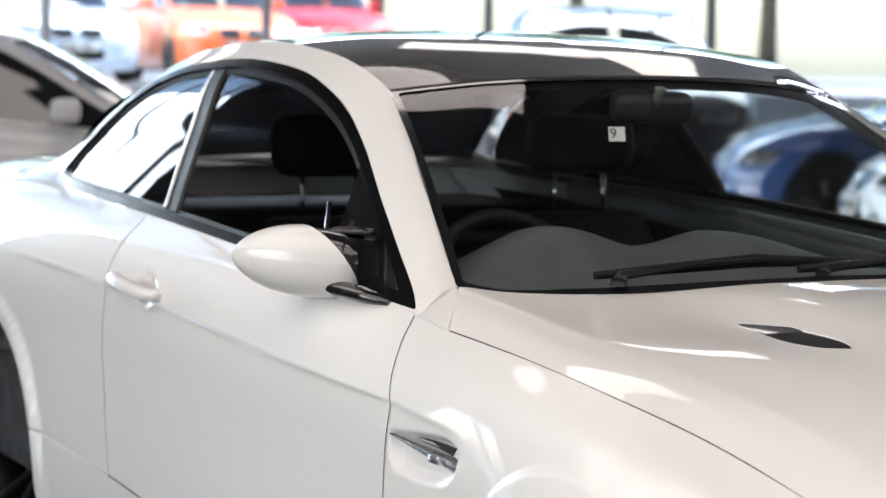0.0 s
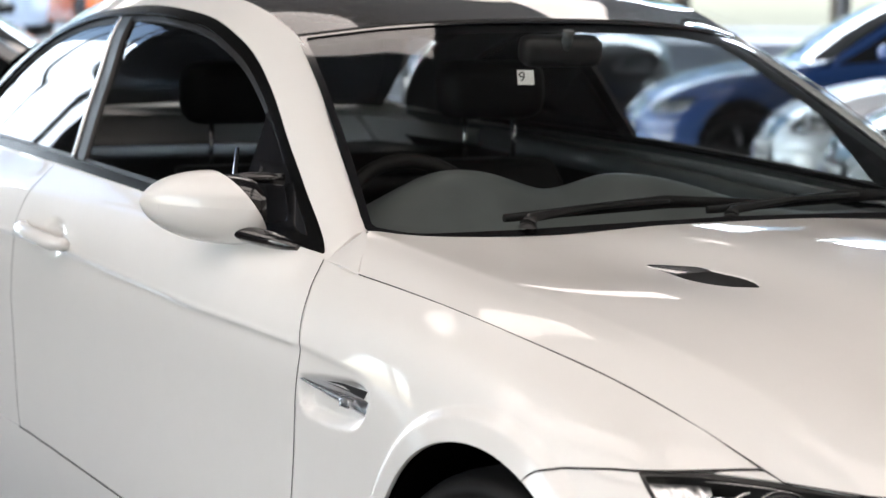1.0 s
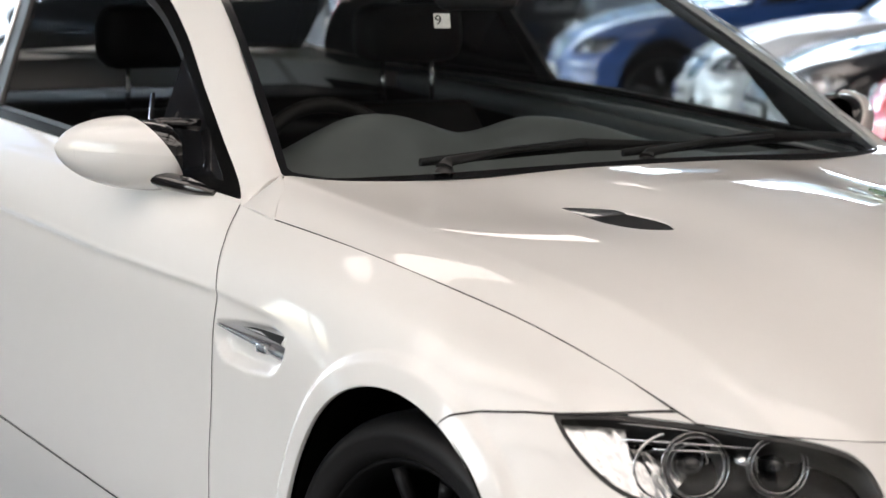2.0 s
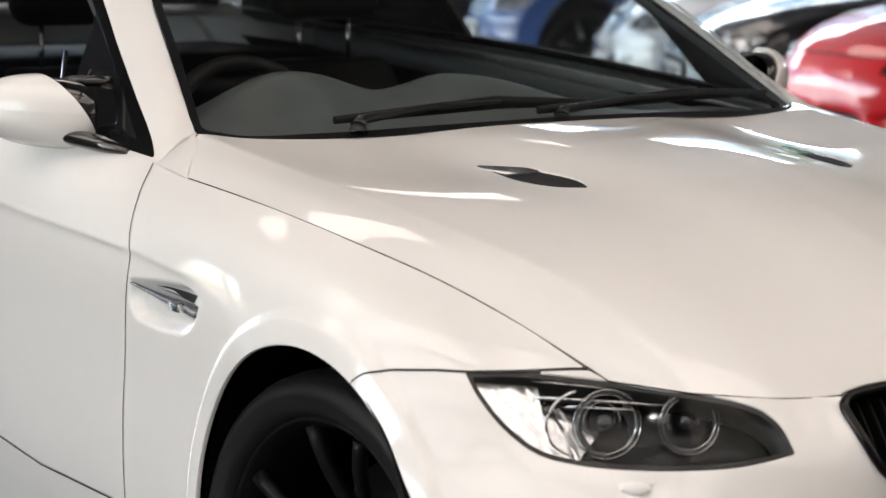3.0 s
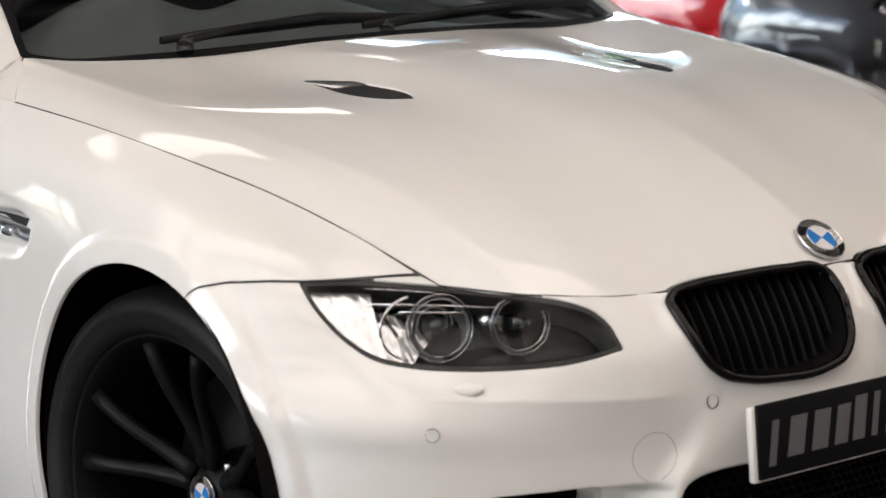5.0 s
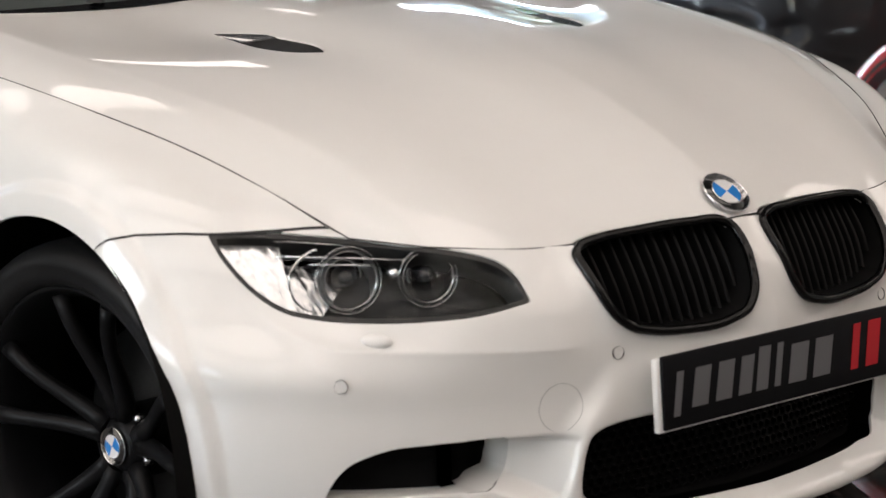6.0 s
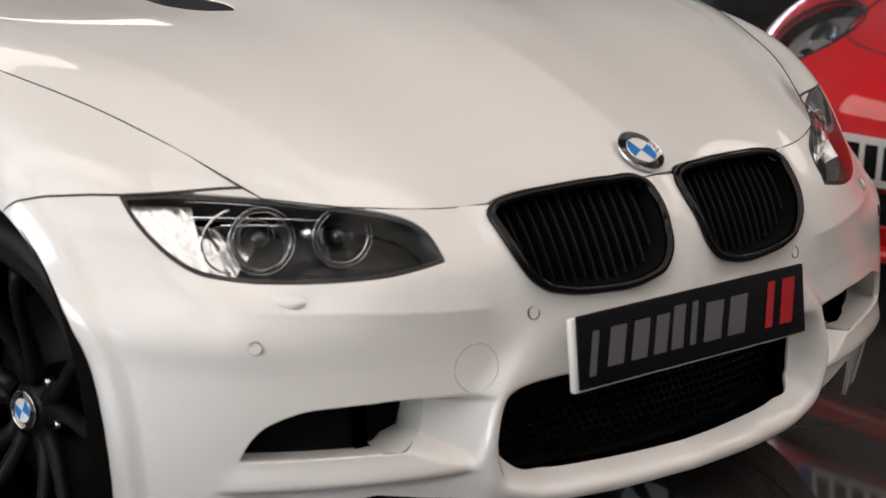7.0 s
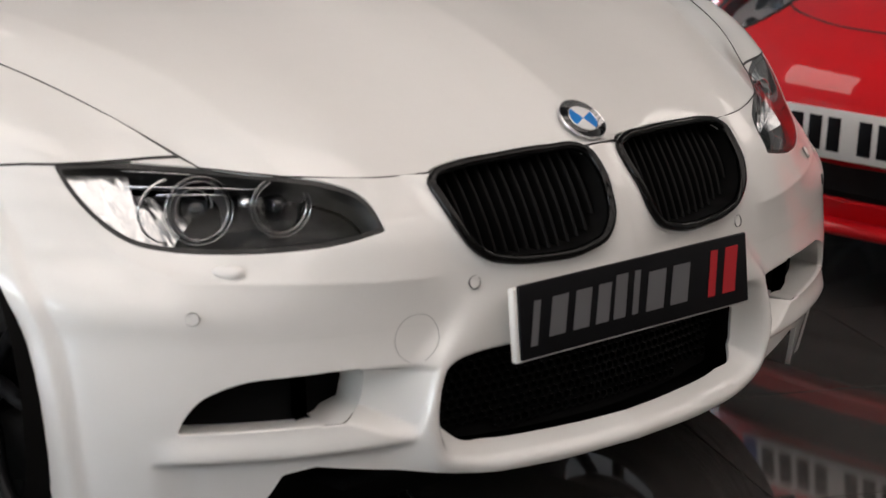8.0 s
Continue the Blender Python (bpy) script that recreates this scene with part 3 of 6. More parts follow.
def house_grid():
    """The right side above the belt: pillars and side glass."""
    n = 180
    b, r = curve(BELT, n), curve(RAIL, n)
    w = np.linalg.norm(r - b, axis=1)[:, None]
    out = np.array([0, -1, 0.35])
    a1 = b + (r - b) * 0.45 + out * 0.045 * w
    a2 = b + (r - b) * 0.82 + out * 0.065 * w
    return loft([b, a1, a2, r], 50)


def roof_grid():
    mid = curve(ROOF_MIDDLE, 90)
    rail = curve([p for p in RAIL[2:]], 200)
    rail = curve(rail[rail[:, 0] > -2.52], 90)
    q1 = rail + (mid - rail) * 0.35
    q1[:, 2] = rail[:, 2] + (mid[:, 2] - rail[:, 2]) * 0.66
    q2 = rail + (mid - rail) * 0.70
    q2[:, 2] = rail[:, 2] + (mid[:, 2] - rail[:, 2]) * 0.93
    q1[:, 0] = rail[:, 0] + (mid[:, 0] - rail[:, 0]) * 0.62
    q2[:, 0] = rail[:, 0] + (mid[:, 0] - rail[:, 0]) * 0.92
    return loft([rail, q1, q2, mid], 50)


def screen_grid():
    low = curve(COWL, 60)[::-1]
    head = roof_grid()[0]
    head = curve(head, 60)
    rows = []
    for t in np.linspace(0, 1, 9):
        p = low * (1 - t) + head * t
        p[:, 2] += 0.035 * t * (1 - t) * 4 * 0.8
        rows.append(p)
    return loft(rows, 50)
# ---- the white coupe: panels and parts ----
HEADLIGHT = ring([(0.397, 0.716), (0.289, 0.717), (0.179, 0.709), (0.118, 0.704), (0.012, 0.695), (-0.076, 0.686), (-0.143, 0.675), (-0.187, 0.663), (-0.222, 0.643), (-0.248, 0.614), (-0.213, 0.609), (-0.159, 0.603), (-0.051, 0.600), (0.056, 0.601), (0.166, 0.607), (0.233, 0.617), (0.290, 0.638), (0.337, 0.665), (0.375, 0.694)], 120, (0, 9))
INTAKE = ring([(0.0, 0.425), (-0.25, 0.420), (-0.342, 0.411), (-0.355, 0.397), (-0.365, 0.340), (-0.361, 0.312), (-0.342, 0.291), (-0.290, 0.281), (-0.209, 0.276), (-0.089, 0.271), (0.0, 0.270), (0.05, 0.270), (0.05, 0.425)], 132, (2, 10, 12))
DUCT = ring([(-0.205, 0.429), (-0.159, 0.429), (-0.055, 0.428), (0.020, 0.424), (0.064, 0.415), (0.108, 0.399), (0.136, 0.376), (0.154, 0.351), (0.055, 0.351), (-0.053, 0.351), (-0.139, 0.351), (-0.180, 0.353), (-0.196, 0.364), (-0.203, 0.385)], 90, (0, 7))
WINDOW = ring([(-0.574, 0.925), (-0.73, 1.0), (-0.876, 1.081), (-1.092, 1.2), (-1.259, 1.278), (-1.41, 1.325), (-1.6, 1.350), (-1.907, 1.352), (-2.2, 1.322), (-2.45, 1.25), (-2.62, 1.165), (-2.708, 1.10), (-2.716, 1.062), (-2.68, 1.040), (-2.44, 1.030), (-2.1, 1.0175), (-1.742, 1.003), (-1.295, 0.977)], 160, (0, 13))


def wz(p):
    return np.stack([-p[:, 1] - p[:, 0], p[:, 2]], 1)


def yz(p):
    return np.stack([p[:, 1], p[:, 2]], 1)


def xz(p):
    return np.stack([p[:, 0], p[:, 2]], 1)


def seam_height(p):
    return np.interp(p[:, 0], [0.225, 0.246, 0.263, 0.30, 0.364, 0.40, 0.47], [0.65, 0.688, 0.699, 0.708, 0.715, 0.716, 0.72]) - p[:, 2]


def door_front(p):
    return p[:, 0] - np.interp(p[:, 2], [0.2, 0.345, 0.504, 0.643, 0.735, 0.784, 0.864, 0.917], [-0.51, -0.506, -0.503, -0.490, -0.477, -0.471, -0.514, -0.557])


def door_back(p):
    return p[:, 0] - np.interp(p[:, 2], [0.3, 0.45, 0.7, 1.0], [-1.80, -1.86, -1.90, -1.86])


def door_foot(p):
    return np.interp(p[:, 0], [-2.5, -1.8, -0.87, -0.5], [0.462, 0.42, 0.333, 0.335])


def arch_gap(p):
    front = arch_radius(p[:, 0], p[:, 2], ARCH_X, SQUASH)
    return np.minimum(front, arch_radius(p[:, 0], p[:, 2], REAR_X)) - ARCH_R


def bumper_foot(p):
    return p[:, 2] - np.interp(wz(p)[:, 0], [-0.85, -0.60, -0.472, -0.335, -0.115, -0.049, -0.022, 0.05, 0.5], [0.230, 0.231, 0.238, 0.256, 0.288, 0.280, 0.25, 0.19, 0.18])


def front_panel_of(sheet):
    s = sheet.clip(lambda p: seam_height(p) - 0.002).clip(lambda p: p[:, 0] - 0.225).clip(arch_gap)
    s = s.clip(lambda p: -inside(wz(p), HEADLIGHT) - 0.0025).clip(lambda p: -inside(wz(p), DUCT))
    s = s.clip(lambda p: np.maximum(-inside(yz(p), KIDNEY), 0.6 - p[:, 0])).clip(lambda p: np.maximum(-inside(yz(p), INTAKE), 0.6 - p[:, 0]))
    return s.clip(bumper_foot)


def both(sheet):
    return sheet.plus(sheet.mirrored()).welded()


coupe = thing("coupe", "white two-door coupe with a black carbon roof and black wheels", "car")
SIDE = Sheet.grid(side_grid(), flip=True)
HOUSE = Sheet.grid(house_grid(), flip=True)

# the nose
part("front_bumper", both(front_panel_of(SIDE)).rim(0.008), PAINT, coupe)
GAP = 0.0022
wing = SIDE.clip(lambda p: np.maximum(-seam_height(p), 0.225 - p[:, 0]) - 0.002).clip(arch_gap).clip(lambda p: door_front(p) - GAP).clip(lambda p: -inside(wz(p), HEADLIGHT) - 0.0025)
wing = wing.clip(lambda p: np.maximum(0.45 - p[:, 0], p[:, 2] - 0.64)).rim(0.008)
door = SIDE.clip(lambda p: -door_front(p) - GAP).clip(lambda p: door_back(p) - GAP).clip(lambda p: p[:, 2] - door_foot(p) - 0.003).rim(0.025)
sill = SIDE.clip(lambda p: -door_front(p) - 0.0).clip(lambda p: p[:, 0] + 2.5).clip(lambda p: door_foot(p) - 0.002 - p[:, 2]).clip(arch_gap).rim(0.02)
quarter = SIDE.clip(lambda p: -door_back(p) - GAP).clip(arch_gap).clip(lambda p: np.maximum(p[:, 2] - door_foot(p) - 0.003, -2.5 - p[:, 0])).clip(lambda p: p[:, 0] + 3.30).rim(0.02)
tail = SIDE.clip(lambda p: -3.304 - p[:, 0]).rim(0.02)
for side in (0, 1):
    hand = (lambda s: s.mirrored()) if side else (lambda s: s)
    part("front_wing", hand(wing), PAINT, coupe)
    part("door", hand(door), PAINT, coupe)
    part("sill_panel", hand(sill), PAINT, coupe)
    part("rear_wing", hand(quarter), PAINT, coupe)
part("rear_bumper", both(tail), PAINT, coupe)

# shut lines: dark strips laid on the panels stand in for the shaded gaps
SHUT_SHADE = material("shut_line", (0.03, 0.03, 0.03), 0.8)


def line_on(sheet, value, half):
    """A thin strip of a sheet along value = 0."""
    return sheet.clip(lambda p: value(p) + half).clip(lambda p: half - value(p))


shut = (
    line_on(SIDE.clip(lambda p: p[:, 0] - 0.225), seam_height, 0.0016).clip(arch_gap).clip(lambda p: -inside(wz(p), HEADLIGHT)).clip(lambda p: p[:, 2] - 0.6),
    line_on(SIDE, door_front, 0.0014).clip(lambda p: p[:, 2] - 0.2),
    line_on(SIDE, door_back, 0.0014).clip(lambda p: p[:, 2] - door_foot(p)),
    line_on(SIDE.clip(lambda p: p[:, 0] + 1.86).clip(lambda p: -door_front(p)), lambda p: p[:, 2] - door_foot(p), 0.0018),
)
for strip in shut:
    for side in (0, 1):
        strip_ = strip.moved(0.0007)
        part("shut_line", strip_.mirrored() if side else strip_, SHUT_SHADE, coupe)

# bonnet with its two vents
VENT = ring([(-0.232, -0.355), (-0.207, -0.326), (-0.159, -0.289), (0.003, -0.284), (0.012, -0.29), (-0.023, -0.335), (-0.076, -0.356), (-0.168, -0.356)], 70, (0, 2, 4))


def xy(p):
    return np.stack([p[:, 0], p[:, 1]], 1)


HOOD = Sheet.grid(hood_grid())
if HOOD.n[:, 2].mean() < 0:
    HOOD = Sheet.grid(hood_grid(), flip=True)
EDGE_LINE = np.concatenate([curve(EDGE[:5], 160), curve(HOOD_EDGE, 260)])


def from_line(p, line):
    best = np.full(len(p), 9.0)
    for q in line:
        best = np.minimum(best, np.linalg.norm(p - q, axis=1))
    return best


hood = HOOD.clip(lambda p: from_line(p, EDGE_LINE) - 0.0034).clip(lambda p: -inside(xy(p), VENT)).clip(lambda p: np.maximum(-inside(yz(p), KIDNEY) - 0.001, 0.6 - p[:, 0]))
part("bonnet", both(hood).rim(0.006), PAINT, coupe)
vent_floor = HOOD.clip(lambda p: inside(xy(p), VENT) + 0.002)
for side in (0, 1):
    hand = (lambda s: s.mirrored()) if side else (lambda s: s)
    vent = part("bonnet_vent", hand(vent_floor.moved(-0.0035)), DARK, coupe, "black mesh vent set in the bonnet")
    part("vent_blank", hand(vent_floor.clip(lambda p: (-0.142 - p[:, 0]) + 0.25 * (p[:, 1] + 0.323)).moved(-0.0006).rim(0.004)), GLOSS_BLACK, vent)
    mesh_ = bmesh.new()
    lo = HOOD.clip(lambda p: inside(xy(p), VENT) - 0.003).clip(lambda p: (p[:, 0] + 0.146) - 0.25 * (p[:, 1] + 0.323)).moved(-0.0016)
    for k in range(-14, 28):
        c = k * 0.0085
        for slope in (0.55, -1.6):
            strip = line_on(lo, lambda p: (p[:, 1] + 0.323) - slope * (p[:, 0] + 0.08) - c, 0.0014)
            if len(strip.f):
                for f_ in strip.f:
                    pts = [mesh_.verts.new(tuple(strip.v[i] * (1, -1 if side else 1, 1))) for i in f_]
                    mesh_.faces.new(pts)
    part("vent_mesh", mesh_, TRIM, vent)

# pillars, glass and roof
frame_ = HOUSE.clip(lambda p: -inside(xz(p), WINDOW)).rim(0.012)
trim = HOUSE.clip(lambda p: inside(xz(p), WINDOW)).clip(lambda p: 0.017 - inside(xz(p), WINDOW)).moved(0.0005).rim(0.014)
seal = HOUSE.clip(lambda p: inside(xz(p), WINDOW) - 0.015).clip(lambda p: 0.012 - (inside(xz(p), WINDOW) - 0.015)).moved(-0.008).rim(0.008)


def pillar(p, off):
    return p[:, 0] - (-1.742 - 0.35 * (p[:, 2] - 1.003)) - off


pane = HOUSE.clip(lambda p: inside(xz(p), WINDOW) - 0.020).moved(-0.012)
POST = HOUSE.clip(lambda p: inside(xz(p), WINDOW) - 0.022)
sail = HOUSE.clip(lambda p: inside(xz(p), WINDOW) - 0.018).clip(lambda p: p[:, 0] + 0.94 + 0.53 * (p[:, 2] - 0.955)).moved(-0.002).rim(0.012)
for side in (0, 1):
    hand = (lambda s: s.mirrored()) if side else (lambda s: s)
    set_back = 0.19 * side
    door_glass = pane.clip(lambda p: pillar(p, 0.03 - set_back))
    rear_glass = pane.clip(lambda p: -pillar(p, -0.03 - set_back))
    post = POST.clip(lambda p: 0.036 - pillar(p, -set_back)).clip(lambda p: 0.036 + pillar(p, -set_back)).moved(-0.003).rim(0.012)
    bead = POST.clip(lambda p: 0.004 - pillar(p, -0.028 - set_back)).clip(lambda p: 0.004 + pillar(p, -0.028 - set_back)).moved(0.001).rim(0.006)
    part("pillar_frame", hand(frame_), PAINT, coupe)
    part("window_trim", hand(trim), WINDOW_BLACK, coupe, "gloss black window surround")
    part("window_seal", hand(seal), TRIM, coupe)
    part("door_window", hand(door_glass), GLASS_SIDE, coupe, "lightly tinted side window")
    part("rear_side_window", hand(rear_glass), GLASS_TINT, coupe, "tinted side window")
    part("middle_post", hand(post), TRIM, coupe, "black centre post")
    part("post_bead", hand(bead), SATIN, coupe)
    part("mirror_sail", hand(sail), GLOSS_BLACK, coupe, "black triangle at the mirror foot")

ROOF = Sheet.grid(roof_grid())
if ROOF.n[:, 2].mean() < 0:
    ROOF = Sheet.grid(roof_grid(), flip=True)
part("roof", both(ROOF).rim(0.01), CARBON, coupe, "glossy black carbon roof")
SCREEN = Sheet.grid(screen_grid())
if SCREEN.n[:, 2].mean() < 0:
    SCREEN = Sheet.grid(screen_grid(), flip=True)
screen = both(SCREEN.moved(-0.006))
glass = part("windscreen", screen, GLASS_SCREEN, coupe, "clear raked windscreen")
# black printed band round the windscreen
gs = screen_grid()


def screen_edge(p):
    e = np.concatenate([gs[0], gs[:, -1], gs[:, 0]])
    best = np.full(len(p), 9.0)
    for q in e:
        best = np.minimum(best, np.linalg.norm(p - q, axis=1))
    return best


part("screen_band", both(SCREEN.clip(lambda p: 0.016 - screen_edge(p)).moved(-0.003)), GLOSS_BLACK, glass, "black band round the windscreen")
glass.visible_shadow = False
# ---- the white coupe: lamps, grilles, wheels, mirrors, cabin ----
GREY_SHELL = material("lamp_bezel", (0.008, 0.0085, 0.009), 0.22, Specular_IOR_Level=0.2, grain=0.1, size=40)
REFLECTOR = material("lamp_reflector", (0.82, 0.82, 0.83), 0.22, 1.0)
RIBBED = material("fluted_reflector", (0.84, 0.84, 0.85), 0.25, 1.0)
CLEAR_RING = sheer("ring_glass", (0.80, 0.81, 0.81), 0.08)
HOUSING = material("lamp_housing", (0.60, 0.60, 0.61), 0.30, 1.0)
BOWL_DARK = material("dark_bowl", (0.035, 0.034, 0.036), 0.15, 0.8)
FIN = material("fin_silver", (0.72, 0.72, 0.75), 0.24, 1.0)
LENS = material("projector_lens", (0.02, 0.022, 0.025), 0.03, coat=1.0)
WHEEL_BLACK = material("black_wheel", (0.007, 0.007, 0.0075), 0.4, coat=0.04, grain=0.2, size=30, Specular_IOR_Level=0.1)
BLUE = material("badge_blue", (0.03, 0.22, 0.62), 0.25, coat=1.0)
BADGE_WHITE = material("badge_white", (0.80, 0.80, 0.80), 0.25, coat=1.0)
GRILLE_BLACK = material("grille_black", (0.003, 0.003, 0.003), 0.05, Specular_IOR_Level=0.22)
SLAT_BLACK = material("slat_black", (0.006, 0.006, 0.006), 0.4, Specular_IOR_Level=0.08)
LEATHER = material("black_leather", (0.009, 0.0085, 0.0085), 0.55, Specular_IOR_Level=0.2, grain=0.25, size=50, bump=0.0006)
# grey-green lift stands in for haze and reflections on the windscreen
DASH = material("dashboard_haze_grey", (0.095, 0.106, 0.106), 0.5, grain=0.2, size=50, bump=0.0004)
STEEL = material("brake_disc", (0.09, 0.088, 0.085), 0.35, 1.0, grain=0.2, size=30)
CALIPER = material("brake_caliper", (0.06, 0.06, 0.058), 0.5, 0.2, grain=0.2, size=40)
PLATE_BLACK = material("plate_black", (0.008, 0.008, 0.009), 0.35, grain=0.1, size=20, Specular_IOR_Level=0.08)
PLATE_WHITE = material("plate_white", (0.75, 0.75, 0.73), 0.35, grain=0.04, size=20)
PLATE_GREY = material("plate_grey", (0.115, 0.115, 0.12), 0.4)
PLATE_RED = material("plate_red", (0.42, 0.012, 0.02), 0.4)


def ribs(m, pitch):
    """Fine level ribs on a surface."""
    nt = m.node_tree
    tc, wave, bp = nt.nodes.new("ShaderNodeTexCoord"), nt.nodes.new("ShaderNodeTexWave"), nt.nodes.new("ShaderNodeBump")
    wave.bands_direction = "Z"
    wave.inputs["Scale"].default_value = 0.314 / pitch
    bp.inputs["Distance"].default_value = 0.0012
    nt.links.new(tc.outputs["Object"], wave.inputs["Vector"])
    nt.links.new(wave.outputs[1], bp.inputs["Height"])
    nt.links.new(bp.outputs[0], nt.nodes["Principled BSDF"].inputs["Normal"])


def facets(m, size, depth):
    """Small uneven flutes, as pressed into a bright reflector."""
    nt = m.node_tree
    tc, mp, cells, bp = (nt.nodes.new("ShaderNode" + k) for k in ("TexCoord", "Mapping", "TexVoronoi", "Bump"))
    mp.inputs["Rotation"].default_value = (0.5, 0, 0)
    mp.inputs["Scale"].default_value = (0.5, 1.3, 0.45)
    cells.inputs["Scale"].default_value = 1 / size
    cells.feature = "SMOOTH_F1"
    bp.inputs["Distance"].default_value = depth
    nt.links.new(tc.outputs["Object"], mp.inputs["Vector"])
    nt.links.new(mp.outputs[0], cells.inputs["Vector"])
    nt.links.new(cells.outputs["Distance"], bp.inputs["Height"])
    nt.links.new(bp.outputs[0], nt.nodes["Principled BSDF"].inputs["Normal"])


facets(RIBBED, 0.011, 0.0028)
facets(REFLECTOR, 0.011, 0.0035)


def front_x(y, z):
    """How far forward the nose reaches at a height and half width."""
    g = SIDE.v[: 180 * SIDE_ROWS]
    d = (g[:, 1] + abs(y)) ** 2 + (g[:, 2] - z) ** 2
    i = np.argsort(d)[:4]
    w = 1 / (d[i] + 1e-7)
    return float((g[i, 0] * w).sum() / w.sum())


def nose_at(q, z):
    """Where the nose meets an oblique line, in which q is the distance out less the distance forward."""
    g = SIDE.v[: 330 * SIDE_ROWS]
    d = (-g[:, 1] - g[:, 0] - q) ** 2 + (g[:, 2] - z) ** 2
    i = np.argsort(d)[:4]
    w = 1 / (d[i] + 1e-7)
    return (g[i, :2] * w[:, None]).sum(axis=0) / w.sum()


def on_side(place):
    """The place on the body side nearest to a given one, and its normal."""
    d = np.linalg.norm(SIDE.v - np.asarray(place), axis=1)
    i = np.argsort(d)[:12]
    n = SIDE.n[i].mean(axis=0)
    n /= np.linalg.norm(n)
    w = 1 / (d[i] + 1e-4) ** 2
    c = (SIDE.v[i] * w[:, None]).sum(axis=0) / w.sum()
    p = np.asarray(place, float)
    return p - n * np.dot(p - c, n), n


def flat_ring(r0, r1, depth, n=40):
    return lathe([(r0, 0), (r1, 0), (r1, -depth), (r0, -depth), (r0, 0)], n, "x")


def roundel(parent, m, r):
    """A round badge: bright rim, black ring, four quarters."""
    b = part("badge", lathe([(0, 0.0), (r * 0.97, 0), (r * 0.97, 0.003), (0, 0.004)], 40, "x"), GLOSS_BLACK, parent, "round black badge with blue and white quarters")
    b.matrix_basis = m
    part("badge_rim", lathe([(r * 0.96, 0.002), (r * 0.965, 0.0042), (r * 0.99, 0.0042), (r * 1.0, 0.0), (r * 0.96, 0.0)], 40, "x"), CHROME, b)
    for k in range(4):
        q = bmesh.new()
        mid = q.verts.new((0.0052, 0, 0))
        arc = [q.verts.new((0.0046, r * 0.6 * math.cos(t), r * 0.6 * math.sin(t))) for t in np.linspace(k * math.pi / 2, (k + 1) * math.pi / 2, 9)]
        for u, w in zip(arc, arc[1:]):
            q.faces.new((mid, u, w))
        part("quarter", q, BLUE if k % 2 else BADGE_WHITE, b)
    part("badge_inner_rim", flat_ring(r * 0.6, r * 0.65, 0.001, 32), CHROME, b).matrix_basis = pose(0.0052, 0, 0)
    return b


def aim(at, forward, up=(0, 0, 1)):
    """A pose at a place whose x axis looks forward."""
    f = Vector(forward).normalized()
    y = Vector(up).cross(f).normalized()
    z = f.cross(y)
    m = Matrix((f, y, z)).transposed().to_4x4()
    m.translation = Vector(at)
    return m


# headlamps
lens_ = SIDE.clip(lambda p: inside(wz(p), HEADLIGHT) + 0.0005)
bowl_dark = lens_.clip(lambda p: inside(wz(p), HEADLIGHT) - 0.004)
black_edge = lens_.clip(lambda p: 0.0045 - inside(wz(p), HEADLIGHT)).moved(-0.0015).rim(0.05)


def lamp_split(p):
    """Positive on the dark inner part of a headlamp, negative on its bright outer part."""
    return np.interp(p[:, 2], [0.60, 0.635, 0.691, 0.705], [0.165, 0.149, 0.100, 0.050]) - wz(p)[:, 0]


def mirrored_bm(bm):
    for v in bm.verts:
        v.co.y = -v.co.y
    bmesh.ops.reverse_faces(bm, faces=bm.faces[:])
    return bm


